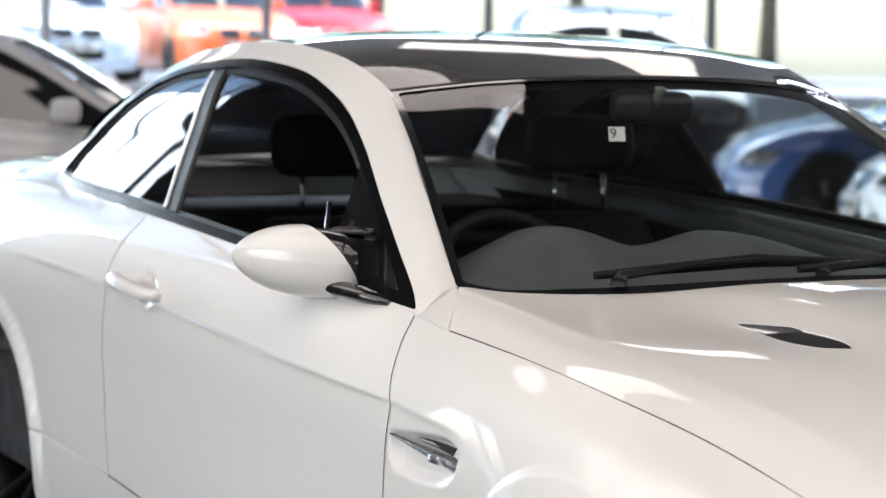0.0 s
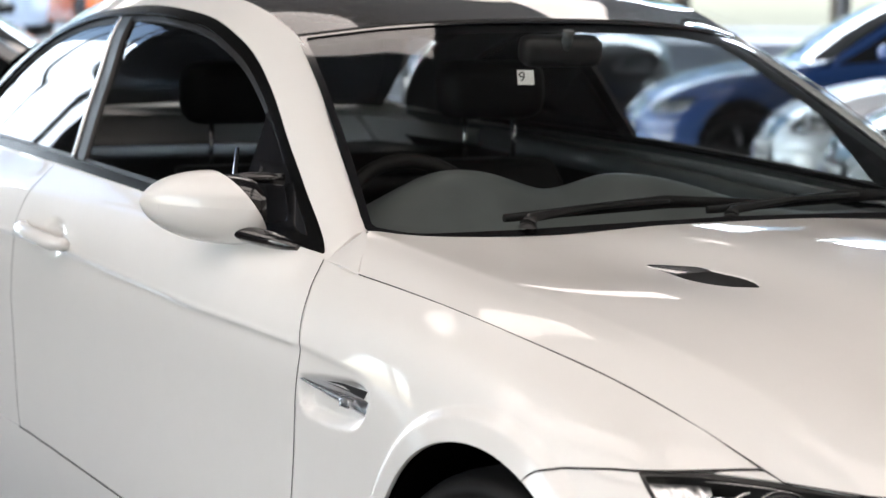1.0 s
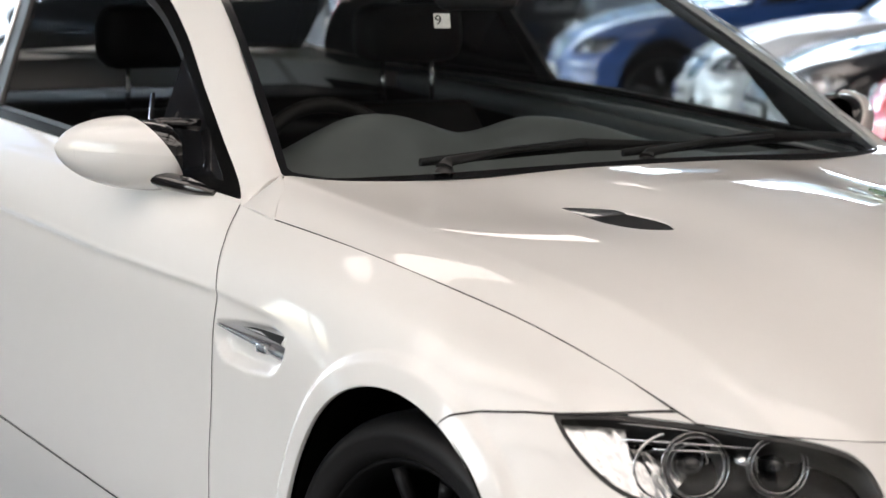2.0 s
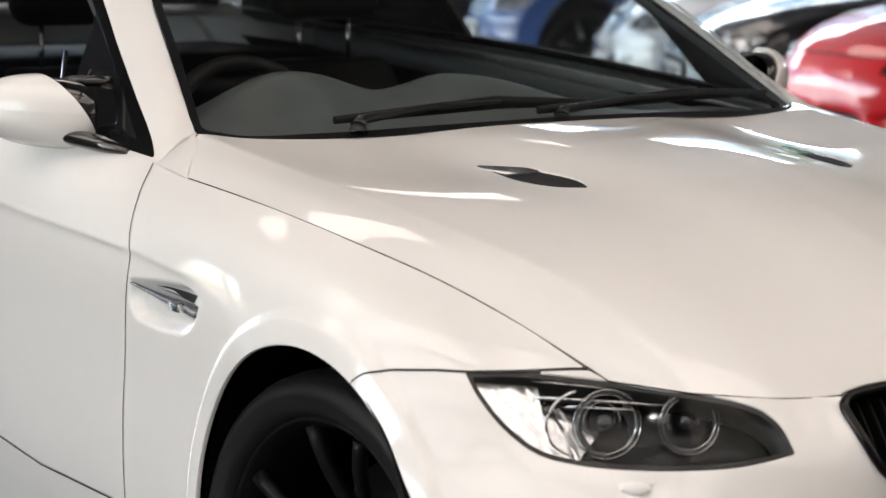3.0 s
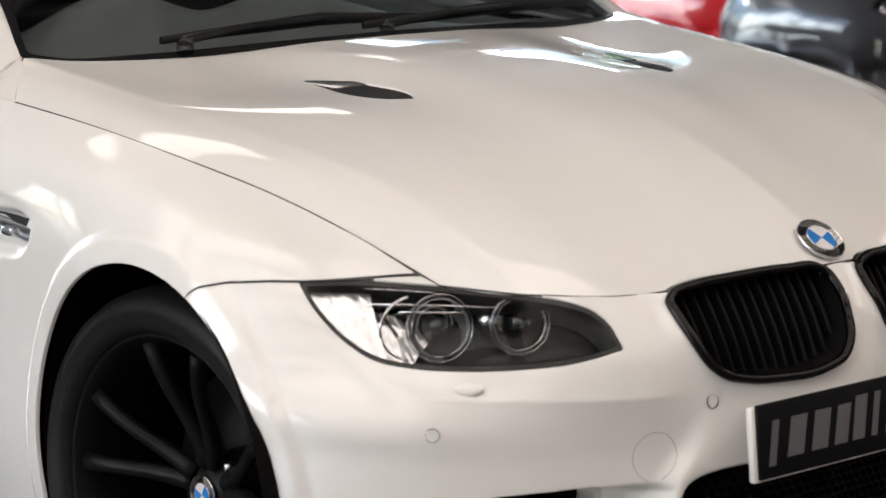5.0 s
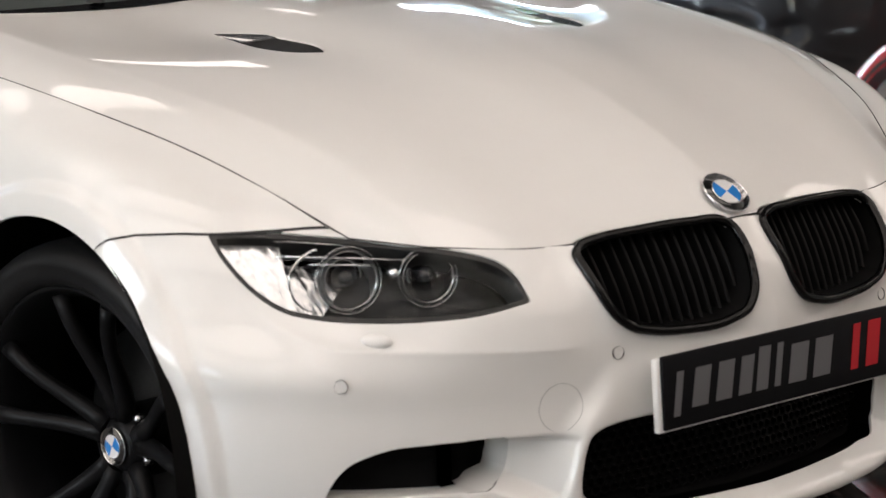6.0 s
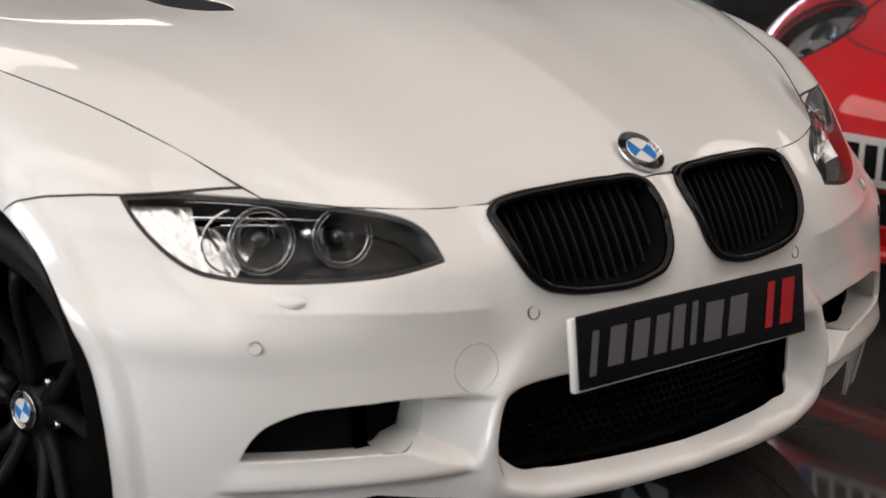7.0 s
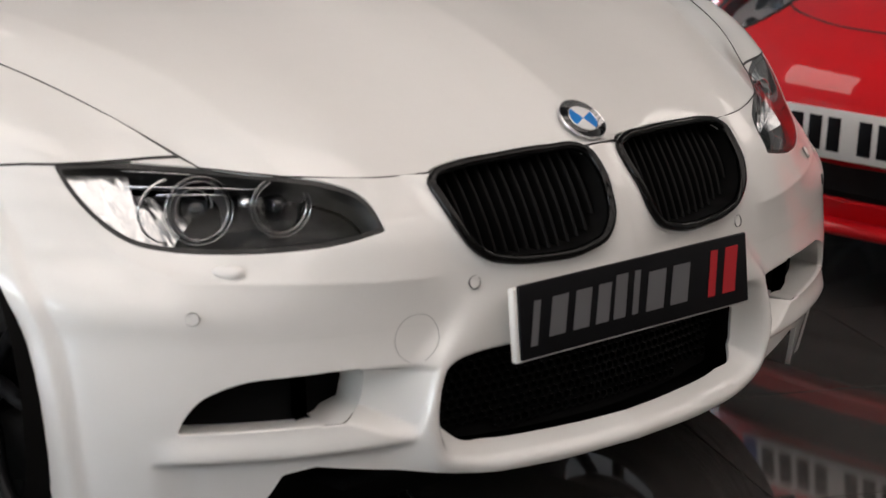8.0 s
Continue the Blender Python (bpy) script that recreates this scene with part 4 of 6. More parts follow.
for side in (0, 1):
    hand = (lambda s: s.mirrored()) if side else (lambda s: s)
    flip = mirrored_bm if side else (lambda b: b)
    sg = -1 if side else 1
    lamp = part("headlight", hand(black_edge), TRIM, coupe, "clear swept-back headlamp with two round projectors")
    cover = part("lens_cover", hand(lens_.moved(-0.0005)), GLASS_CLEAR, lamp)
    cover.visible_shadow = False
    part("bezel", hand(bowl_dark.clip(lambda p: lamp_split(p) + 0.004).moved(-0.062)), GREY_SHELL, lamp, "dark grey lamp bezel")
    part("reflector", hand(bowl_dark.clip(lambda p: -lamp_split(p)).moved(-0.068)), REFLECTOR, lamp, "bright lamp reflector")
    part("side_reflector", hand(bowl_dark.clip(lambda p: wz(p)[:, 0] - 0.228 - 0.45 * (p[:, 2] - 0.655)).moved(-0.022).rim(0.03)), RIBBED, lamp, "fluted bright side reflector")
    for (cx, cy, cz), r, dark in (((0.516, -0.638, 0.646), 0.046, False), ((0.574, -0.538, 0.646), 0.041, True)):
        m = aim((cx, cy * sg, cz), (1, -0.45 * sg, 0.06))
        part("projector_housing", lathe([(r * 0.98, 0.006), (r * 0.92, 0.0), (r * 0.84, -0.012), (r * 0.70, -0.028), (r * 0.50, -0.040)], 48, "x"), BOWL_DARK if dark else HOUSING, lamp).matrix_basis = m
        part("projector_lens", lathe([(0, 0.002), (r * 0.16, 0.000), (r * 0.32, -0.007), (r * 0.45, -0.019), (r * 0.50, -0.036)], 36, "x"), LENS, lamp, "dark glass projector lens").matrix_basis = m
        part("lens_collar", lathe([(r * 0.50, -0.030), (r * 0.53, -0.022), (r * 0.62, -0.024), (r * 0.64, -0.034)], 40, "x"), SATIN, lamp).matrix_basis = m
        light_ring = part("light_ring", lathe([(r * 0.90, -0.010), (r * 0.93, 0.008), (r * 1.00, 0.013), (r * 1.08, 0.010), (r * 1.11, -0.006)], 56, "x"), CLEAR_RING, lamp, "clear glassy light ring")
        light_ring.matrix_basis = m
        for r0, r1, d in ((0.895, 0.925, 0.009), (1.05, 1.085, 0.010)):
            part("ring_rim", lathe([(r * r0, d - 0.003), (r * (r0 + 0.008), d), (r * (r1 - 0.008), d), (r * r1, d - 0.003)], 56, "x"), CHROME, light_ring)
    # the wide bowl round the outer projector, cut off by the lamp's edge
    arc = [(0.505 + 0.012 * math.cos(a), (-0.672 + 0.052 * math.cos(a)) * sg, 0.648 + 0.047 * math.sin(a)) for a in np.linspace(1.75, 4.5, 20)]
    part("bowl_rim", tube(arc, 0.0022, 6), CHROME, lamp)
    bulb = aim((0.548, -0.576 * sg, 0.652), (1, -0.4 * sg, 0))
    part("marker_bulb", lathe([(0, 0.012), (0.007, 0.008), (0.011, 0.0), (0.011, -0.02)], 20, "x"), REFLECTOR, lamp).matrix_basis = bulb
    # thin bright fins across the lamp
    for a0, a1 in (((0.400, -0.778, 0.710), (0.548, -0.570, 0.687)), ((0.462, -0.724, 0.684), (0.567, -0.568, 0.673)), ((0.494, -0.692, 0.672), (0.546, -0.612, 0.668))):
        part("light_fin", tube([(p[0], p[1] * sg, p[2]) for p in (a0, a1)], 0.0015, 6), CHROME, lamp)
    # lamp washer cover, parking sensors
    part("washer_cover", flip(lathe([(0, 0.005), (0.010, 0.0042), (0.017, 0.002), (0.020, -0.003)], 24, "x")), PAINT, coupe).matrix_basis = aim((0.6185, -0.668 * sg, 0.578), (0.65, -0.62 * sg, 0.45)) @ Matrix.Diagonal((0.7, 1.2, 0.55, 1))
    for place in ((0.602, -0.717, 0.517), (0.750, -0.324, 0.528)):
        q, n_ = on_side(place)
        sensor = part("parking_sensor", lathe([(0, 0.0004), (0.0092, 0.0004)], 24, "x"), PAINT, coupe)
        sensor.matrix_basis = aim((q[0], q[1] * sg, q[2]), (n_[0], n_[1] * sg, n_[2]))
        part("sensor_gap", flat_ring(0.0095, 0.0099, 0.003, 24), SHUT_SHADE, sensor).matrix_basis = pose(0.0017, 0, 0)
c_, n_ = on_side((0.737, -0.424, 0.460))
u_ = np.cross(n_, (0, 0, 1))
u_ /= np.linalg.norm(u_)
v_ = np.cross(u_, n_)
loop = [on_side(c_ + 0.036 * (u_ * math.cos(a) + v_ * math.sin(a)))[0] for a in np.linspace(0, 2 * math.pi, 49)]
part("tow_cover_gap", tube([tuple(p) for p in loop], 0.0003, 6, ends=False), SHUT_SHADE, coupe, "dark ring for the gap round the tow eye cover")

# kidney grilles
kid3 = []
for y, z in KIDNEY:
    kid3.append((front_x(y, z) + 0.004, y, z))
for side in (0, 1):
    sg = -1 if side else 1
    ring3 = [(x, y * sg, z) for x, y, z in kid3]
    grille = part("kidney_grille", tube([*ring3, ring3[0], ring3[1]], 0.0075, 10, ends=False), GRILLE_BLACK, coupe, "gloss black kidney grille")
    back = SIDE.clip(lambda p: np.minimum(inside(yz(p), KIDNEY) + 0.02, p[:, 0] - 0.6)).plus(HOOD.clip(lambda p: np.minimum(inside(yz(p), KIDNEY) + 0.03, p[:, 0] - 0.6)))
    back = Sheet(back.v - np.array([0.055, 0, 0]), back.n, back.f)
    part("grille_back", back.mirrored() if side else back, DARK, grille)
    cy, cz = np.mean([q[1] for q in ring3]), np.mean([q[2] for q in ring3])
    sleeve = bmesh.new()
    rows = [[sleeve.verts.new((x - d, y + (cy - y) * 0.025, z + (cz - z) * 0.04)) for d in (-0.004, 0.07)] for x, y, z in ring3]
    for u, w in zip(rows, rows[1:] + rows[:1]):
        sleeve.faces.new((u[0], u[1], w[1], w[0])).smooth = True
    part("grille_sleeve", sleeve, SLAT_BLACK, grille)
    for k in range(15):
        y = -0.322 + k * 0.0205
        zs = [z for z in np.linspace(0.54, 0.70, 60) if inside([(y, z)], KIDNEY)[0] > 0.004]
        if len(zs) < 6:
            continue
        slat = bmesh.new()
        rows = []
        x_low, x_high = front_x(y, zs[0]) - 0.026, front_x(y, zs[-1]) - 0.022
        for t in np.linspace(0, 1, 8):
            x, z = x_low + (x_high - x_low) * t + 0.006 * math.sin(t * math.pi), zs[0] + (zs[-1] - zs[0]) * t
            rows.append([slat.verts.new((x + dx, (y + dy) * sg, z)) for dx, dy in ((-0.035, -0.002), (-0.004, -0.003), (0, 0), (-0.004, 0.003), (-0.035, 0.002))])
        for u, w in zip(rows, rows[1:]):
            for i in range(4):
                slat.faces.new((u[i], u[i + 1], w[i + 1], w[i])).smooth = True
        bmesh.ops.recalc_face_normals(slat, faces=slat.faces[:])
        part("grille_slat", slat, SLAT_BLACK, grille)

# lower intake and brake ducts
inner = both(SIDE.clip(lambda p: np.minimum(inside(yz(p), INTAKE) + 0.01, p[:, 0] - 0.6)))
inner.v[:, 0] -= 0.07
intake = part("lower_intake", inner, DARK, coupe, "black mesh lower air intake")
mesh_ = bmesh.new()
for row in range(12):
    for col in range(-23, 24):
        y, z = col * 0.0180 + (row % 2) * 0.0090, 0.281 + row * 0.0136
        if inside([(-abs(y), z)], INTAKE)[0] < 0.004:
            continue
        x = front_x(-abs(y), z) - 0.045
        pts = [(x, y + 0.0104 * math.cos(a), z + 0.0091 * math.sin(a)) for a in (math.pi / 6 + k * math.pi / 3 for k in range(6))]
        o = [mesh_.verts.new(p) for p in pts]
        i_ = [mesh_.verts.new((p[0], y + (p[1] - y) * 0.78, z + (p[2] - z) * 0.78)) for p in pts]
        b_ = [mesh_.verts.new((p[0] - 0.01, y + (p[1] - y) * 0.78, z + (p[2] - z) * 0.78)) for p in pts]
        for a in range(6):
            b = (a + 1) % 6
            mesh_.faces.new((o[a], o[b], i_[b], i_[a]))
            mesh_.faces.new((i_[a], i_[b], b_[b], b_[a]))
tagged(part("intake_mesh", mesh_, SLAT_BLACK, intake), kind="stuff")
for side in (0, 1):
    d_ = SIDE.clip(lambda p: inside(wz(p), DUCT) + 0.006).moved(-0.05)
    duct = part("brake_duct", d_.mirrored() if side else d_, DARK, coupe, "black brake cooling duct")
    wall = bmesh.new()
    rows = []
    for q, z in DUCT:
        x, y = nose_at(q, z)
        rows.append([wall.verts.new((x - d, y * (-1 if side else 1), z)) for d in (0.003, 0.030, 0.075)])
    for u, w in zip(rows, rows[1:] + rows[:1]):
        for i in range(2):
            wall.faces.new((u[i], u[i + 1], w[i + 1], w[i])).smooth = True
    part("duct_wall", wall, PAINT, duct, "white side wall of the duct")

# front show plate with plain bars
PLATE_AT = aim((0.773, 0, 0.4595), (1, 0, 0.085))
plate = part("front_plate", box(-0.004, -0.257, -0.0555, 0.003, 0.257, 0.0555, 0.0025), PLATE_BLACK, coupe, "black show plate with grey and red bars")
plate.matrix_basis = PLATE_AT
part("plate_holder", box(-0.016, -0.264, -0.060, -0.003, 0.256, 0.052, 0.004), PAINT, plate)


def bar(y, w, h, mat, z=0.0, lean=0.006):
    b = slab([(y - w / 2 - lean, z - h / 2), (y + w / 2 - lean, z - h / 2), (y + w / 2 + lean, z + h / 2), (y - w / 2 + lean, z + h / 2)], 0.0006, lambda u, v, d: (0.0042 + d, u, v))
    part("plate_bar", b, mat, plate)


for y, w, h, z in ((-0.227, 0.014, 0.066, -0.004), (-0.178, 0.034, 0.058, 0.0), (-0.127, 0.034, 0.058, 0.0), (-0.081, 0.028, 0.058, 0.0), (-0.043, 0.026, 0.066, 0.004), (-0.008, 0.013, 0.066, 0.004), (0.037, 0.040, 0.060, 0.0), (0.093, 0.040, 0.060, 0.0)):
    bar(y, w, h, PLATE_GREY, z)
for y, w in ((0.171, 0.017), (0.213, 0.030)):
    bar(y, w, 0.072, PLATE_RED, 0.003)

# bonnet badge
roundel(coupe, aim((0.6515, 0, 0.7120), (0.62, 0, 0.785)) @ pose(0, 0, 0, 25), 0.041)

hg = hood_grid()
HOOD_LINE = np.concatenate([hg[:, 0], hg[-1, 1:]])
# dark bars laid along the bonnet edge stand in for the seam's shade
for line, name in ((HOOD_LINE[60:], "bonnet_seam"), (HOOD_LINE[:61], "bonnet_seam")):
    for sg in (1, -1):
        part(name, tube([(p[0], p[1] * sg, p[2] + 0.0002) for p in line], 0.0011, 6), SHUT_SHADE, coupe)
liner = both(SIDE.clip(lambda p: arch_gap(p) - 0.012).clip(lambda p: np.minimum(p[:, 2] - 0.2, 0.95 - p[:, 2])).clip(lambda p: -inside(wz(p), HEADLIGHT) - 0.02).clip(lambda p: 0.45 - p[:, 0]).moved(-0.030))
part("body_liner", liner, DARK, coupe)
part("underbody", box(-3.6, -0.62, 0.14, 0.58, 0.62, 0.50, 0.05), DARK, coupe)
# added board, keeps the bumper's white inside from reflecting in the floor
part("undertray", box(0.10, -0.50, 0.225, 0.66, 0.50, 0.245, 0.008), DARK, coupe)
part("front_crash_beam", box(0.2, -0.56, 0.20, 0.58, 0.56, 0.56, 0.03), DARK, coupe)
under_hood = both(HOOD.clip(lambda p: 0.5 - p[:, 0]).moved(-0.05))
part("bonnet_liner", under_hood, DARK, coupe)
for sg in (1, -1):
    for cx in (ARCH_X, REAR_X):
        well = bmesh.new()
        rows = []
        for a in np.linspace(-0.5, math.pi + 0.5, 40):
            c, s_ = math.cos(a), math.sin(a)
            rows.append([well.verts.new((cx + (r * c / SQUASH if cx > 0 else r * c), sg * y, 0.345 + r * s_)) for y, r in ((-0.884, 0.373), (-0.70, 0.41), (-0.52, 0.41), (-0.52, 0.0))])
        for u, w in zip(rows, rows[1:]):
            for i in range(3):
                well.faces.new((u[i], u[i + 1], w[i + 1], w[i])).smooth = True
        bmesh.ops.remove_doubles(well, verts=well.verts[:], dist=1e-5)
        part("wheel_well", well, DARK, coupe)

# pillar feet
a_ = curve([(-0.4255, -0.8005, 0.9055), (-0.473, -0.768, 0.927), (-0.525, -0.728, 0.9465), (-0.587, -0.6995, 0.9612)], 24)
b_ = curve([(-0.549, -0.7975, 0.9172), (-0.562, -0.765, 0.9325), (-0.575, -0.732, 0.9475), (-0.5895, -0.7005, 0.962)], 24)
foot = Sheet.grid(loft([b_, b_ * 0.5 + a_ * 0.5 + np.array([0, -0.002, 0.004]), a_], 16))
if foot.n[:, 2].mean() < 0:
    foot = Sheet(foot.v, -foot.n, [f[::-1] for f in foot.f])
foot.n = foot.n * 0.35 + np.array([0.05, -0.42, 0.90]) * 0.65
foot.n /= np.linalg.norm(foot.n, axis=1, keepdims=True)
foot = foot.clip(lambda p: from_line(p, a_) - 0.002).rim(0.012)
for side in (0, 1):
    part("pillar_foot", foot.mirrored() if side else foot, PAINT, coupe)

# side gill, door handle
for side in (0, 1):
    sg = -1 if side else 1
    flip = mirrored_bm if side else (lambda b: b)
    slot = [(-0.466, 0.736), (-0.34, 0.7365), (-0.232, 0.7345), (-0.222, 0.712), (-0.236, 0.689), (-0.262, 0.690), (-0.258, 0.712), (-0.34, 0.7325), (-0.466, 0.733)]
    gill = part("side_gill", flip(slab(slot, 0.006, lambda u, v, d: (u, -0.872 + 0.012 * (u + 0.47) - d, v))), TRIM, coupe, "chrome and black gill behind the wheel arch")
    fin = bmesh.new()
    rows = []
    for t in np.linspace(0, 1, 14):
        x, z = -0.470 + 0.235 * t, 0.729 - 0.026 * t
        h = 0.006 + 0.013 * t
        rows.append([fin.verts.new((x, -0.878 + 0.010 * t + dy, z + dz)) for dy, dz in ((0.004, h), (-0.006, h * 0.55), (-0.010, 0), (-0.006, -h * 0.6), (0.004, -h))])
    for u, w in zip(rows, rows[1:]):
        for i in range(4):
            fin.faces.new((u[i], u[i + 1], w[i + 1], w[i])).smooth = True
    bmesh.ops.recalc_face_normals(fin, faces=fin.faces[:])
    part("gill_fin", flip(fin), FIN, gill, "chrome fin")
    part("gill_badge", flip(box(-0.325, -0.889, 0.703, -0.290, -0.872, 0.718, 0.003)), SATIN, gill)
    hx = [(-1.815, -0.893, 0.873), (-1.785, -0.911, 0.873), (-1.72, -0.921, 0.869), (-1.65, -0.921, 0.864), (-1.585, -0.912, 0.858), (-1.55, -0.893, 0.855)]
    part("door_handle", flip(tube([tuple(p) for p in curve(hx, 24)], [0.008] + [0.015] * 3 + [0.017] * 16 + [0.015] * 3 + [0.008], 12, flat=1.0)), PAINT, coupe)

# door mirrors
for side in (0, 1):
    sg = -1 if side else 1
    flip = mirrored_bm if side else (lambda b: b)
    ys = [-1.078, -1.072, -1.058, -1.03, -0.99, -0.945, -0.90, -0.86, -0.835, -0.815]
    hs = [0.003, 0.013, 0.026, 0.042, 0.055, 0.063, 0.066, 0.066, 0.063, 0.058]
    ds = [0.003, 0.016, 0.034, 0.056, 0.073, 0.083, 0.087, 0.086, 0.080, 0.07]
    at = np.linspace(0, 1, 46)
    k = np.array([(y + 1.078) / 0.263 for y in ys])
    yy, hh, dd = (hermite(k, v, at)[:, 0] for v in (ys, hs, ds))
    g = []
    for y, h, d in zip(yy, hh, dd):
        row = []
        zc = 0.990 + 0.05 * (y + 0.95) * (-0.6)
        for a in np.linspace(0, 2 * math.pi, 33):
            c, s_ = math.cos(a), math.sin(a)
            c2, s2 = math.copysign(abs(c) ** 0.85, c), math.copysign(abs(s_) ** 0.85, s_)
            x = d * (c2 if c2 > 0 else c2 * 0.35)
            row.append((-0.845 + x + 0.42 * (y + 0.815), -0.800 + (y + 0.815) * 0.67, zc + h * s2 * (1.0 if s_ > 0 else 1.05)))
        g.append(row)
    shell = Sheet.grid(g)
    if (shell.n * (shell.v - np.array([-0.87, -0.88, 0.99]))).sum() < 0:
        shell = Sheet.grid(g, flip=True)

    def cut(p):
        return -(p[:, 1] + 0.862) + (1.052 - p[:, 2]) * 0.62

    cap = shell.clip(cut).rim(0.006)
    mirror = part("door_mirror", cap.mirrored() if side else cap, PAINT, coupe, "white door mirror on a black foot")
    core = shell.moved(-0.006).clip(lambda p: -0.812 - p[:, 1] + (1.052 - p[:, 2]) * 0.25)
    part("mirror_core", core.mirrored() if side else core, GLOSS_BLACK, mirror)
    part("mirror_arm", flip(tube([(-0.862, -0.825, 1.036), (-0.850, -0.805, 1.041), (-0.842, -0.780, 1.040), (-0.838, -0.740, 1.036)], [0.012, 0.010, 0.010, 0.012], 10)), GLOSS_BLACK, mirror)
    part("mirror_foot", flip(tube([(-0.850, -0.850, 0.952), (-0.805, -0.828, 0.942), (-0.735, -0.806, 0.934), (-0.655, -0.797, 0.928)], [0.016, 0.024, 0.022, 0.008], 14, flat=0.7)), GLOSS_BLACK, mirror)
    part("sail_edge", flip(tube([(-0.935, -0.802, 0.958), (-0.970, -0.778, 1.020), (-1.005, -0.755, 1.085)], [0.007, 0.006, 0.004], 8)), GLOSS_BLACK, mirror)
    glass_ = lathe([(0, 0), (0.055, 0)], 30, "x")
    g_ = part("mirror_glass", glass_, CHROME, mirror)
    g_.matrix_basis = pose(-0.925, -0.915 * sg, 0.990, 0, 0, 25 * sg) @ Matrix.Diagonal((1, 0.9, 0.7, 1))

# wheels
def wheel_thing(name, x, sg):
    """One wheel with its tyre, rim, ten spokes in five pairs, disc and caliper; the outside looks to -y."""
    hub = part(name, lathe([(0.0, -0.004), (0.030, -0.004), (0.040, 0.004), (0.052, 0.018), (0.060, 0.05), (0.060, 0.12)], 40), WHEEL_BLACK, coupe, "black multi-spoke wheel with a low tyre")
    tyre_p = [(0.243, 0.205), (0.262, 0.215), (0.290, 0.216), (0.312, 0.206), (0.323, 0.190), (0.327, 0.165)]
    for z in (0.135, 0.095, 0.055):
        tyre_p += [(0.327, z + 0.006), (0.320, z + 0.005), (0.320, z - 0.005), (0.327, z - 0.006)]
    tyre_p += [(0.326, 0.02), (0.322, 0.0), (0.312, -0.018), (0.300, -0.026), (0.285, -0.030), (0.283, -0.0285), (0.268, -0.029), (0.255, -0.022), (0.246, -0.012), (0.243, -0.004)]
    part("tyre", lathe([(0.262 + (r - 0.243) * 0.845, y - 0.064) for r, y in tyre_p], 96), RUBBER, hub, "low-profile black tyre")
    part("rim", lathe([(r, y - 0.064) for r, y in ((0.263, -0.008), (0.260, -0.011), (0.256, -0.006), (0.250, 0.006), (0.243, 0.02), (0.238, 0.06), (0.236, 0.20), (0.262, 0.205))], 80), WHEEL_BLACK, hub)
    for k in range(10):
        a = (k // 2) * 2 * math.pi / 5 + (0.17 if k % 2 else -0.17) + math.pi / 2
        b = (k // 2) * 2 * math.pi / 5 + (0.25 if k % 2 else -0.25) + math.pi / 2
        pts = []
        for t in np.linspace(0, 1, 9):
            r = 0.045 + 0.203 * t
            ang = a + (b - a) * t
            pts.append((r * math.cos(ang), 0.012 - 0.050 * smooth(t * 1.1) - 0.012 * t, r * math.sin(ang)))
        part("spoke", tube(pts, [0.016, 0.015, 0.014, 0.013, 0.012, 0.012, 0.012, 0.013, 0.015], 8, flat=1.1), WHEEL_BLACK, hub)
    for k in range(5):
        a = k * 2 * math.pi / 5 + math.pi / 2 + math.pi / 5
        part("wheel_bolt", lathe([(0, -0.002), (0.008, -0.002), (0.009, 0.012)], 6), SATIN, hub).matrix_basis = pose(0.056 * math.cos(a), 0.012, 0.056 * math.sin(a))
    disc = part("brake_disc", lathe([(0.06, 0.085), (0.178, 0.085), (0.180, 0.10), (0.178, 0.112), (0.06, 0.112)], 64), STEEL, hub)
    part("caliper", box(0.105, 0.055, -0.07, 0.19, 0.135, 0.09, 0.015), CALIPER, hub)
    roundel(hub, pose(0, -0.006, 0, 0, 0, -90) @ pose(0, 0, 0, 65), 0.031)
    hub.matrix_basis = pose(x, -0.768 * sg, WHEEL_R) @ (pose(0, 0, 0) if sg == 1 else pose(0, 0, 0, 0, 0, 180)) @ pose(0, 0, 0, 0, 0, 5 if x > -1 else 0)
    return hub


for x in (FRONT_X, REAR_X):
    for sg in (1, -1):
        wheel_thing("front_wheel" if x > -1 else "rear_wheel", x, sg)
# ---- the coupe's cabin and tail ----
lining = ROOF.moved(-0.03)
part("headlining", both(Sheet(lining.v, -lining.n, [f[::-1] for f in lining.f])), LEATHER, coupe, "dark headlining")
pil = HOUSE.clip(lambda p: -inside(xz(p), WINDOW) + 0.012).moved(-0.022)
pil = Sheet(pil.v, -pil.n, [f[::-1] for f in pil.f])
card = SIDE.clip(lambda p: np.minimum(p[:, 2] - 0.3, 1.06 - p[:, 2])).clip(lambda p: np.minimum(-0.52 - p[:, 0], p[:, 0] + 3.0)).moved(-0.07)
card = Sheet(card.v, -card.n, [f[::-1] for f in card.f])
for side in (0, 1):
    part("inner_pillar", pil.mirrored() if side else pil, DASH, coupe)
    part("door_card", card.mirrored() if side else card, LEATHER, coupe)
    sg = -1 if side else 1
    part("door_sill_top", tube([(-0.62, -0.755 * sg, 0.868), (-1.15, -0.755 * sg, 0.896), (-1.8, -0.752 * sg, 0.945), (-2.55, -0.72 * sg, 1.00)], 0.032, 10), DASH, coupe)
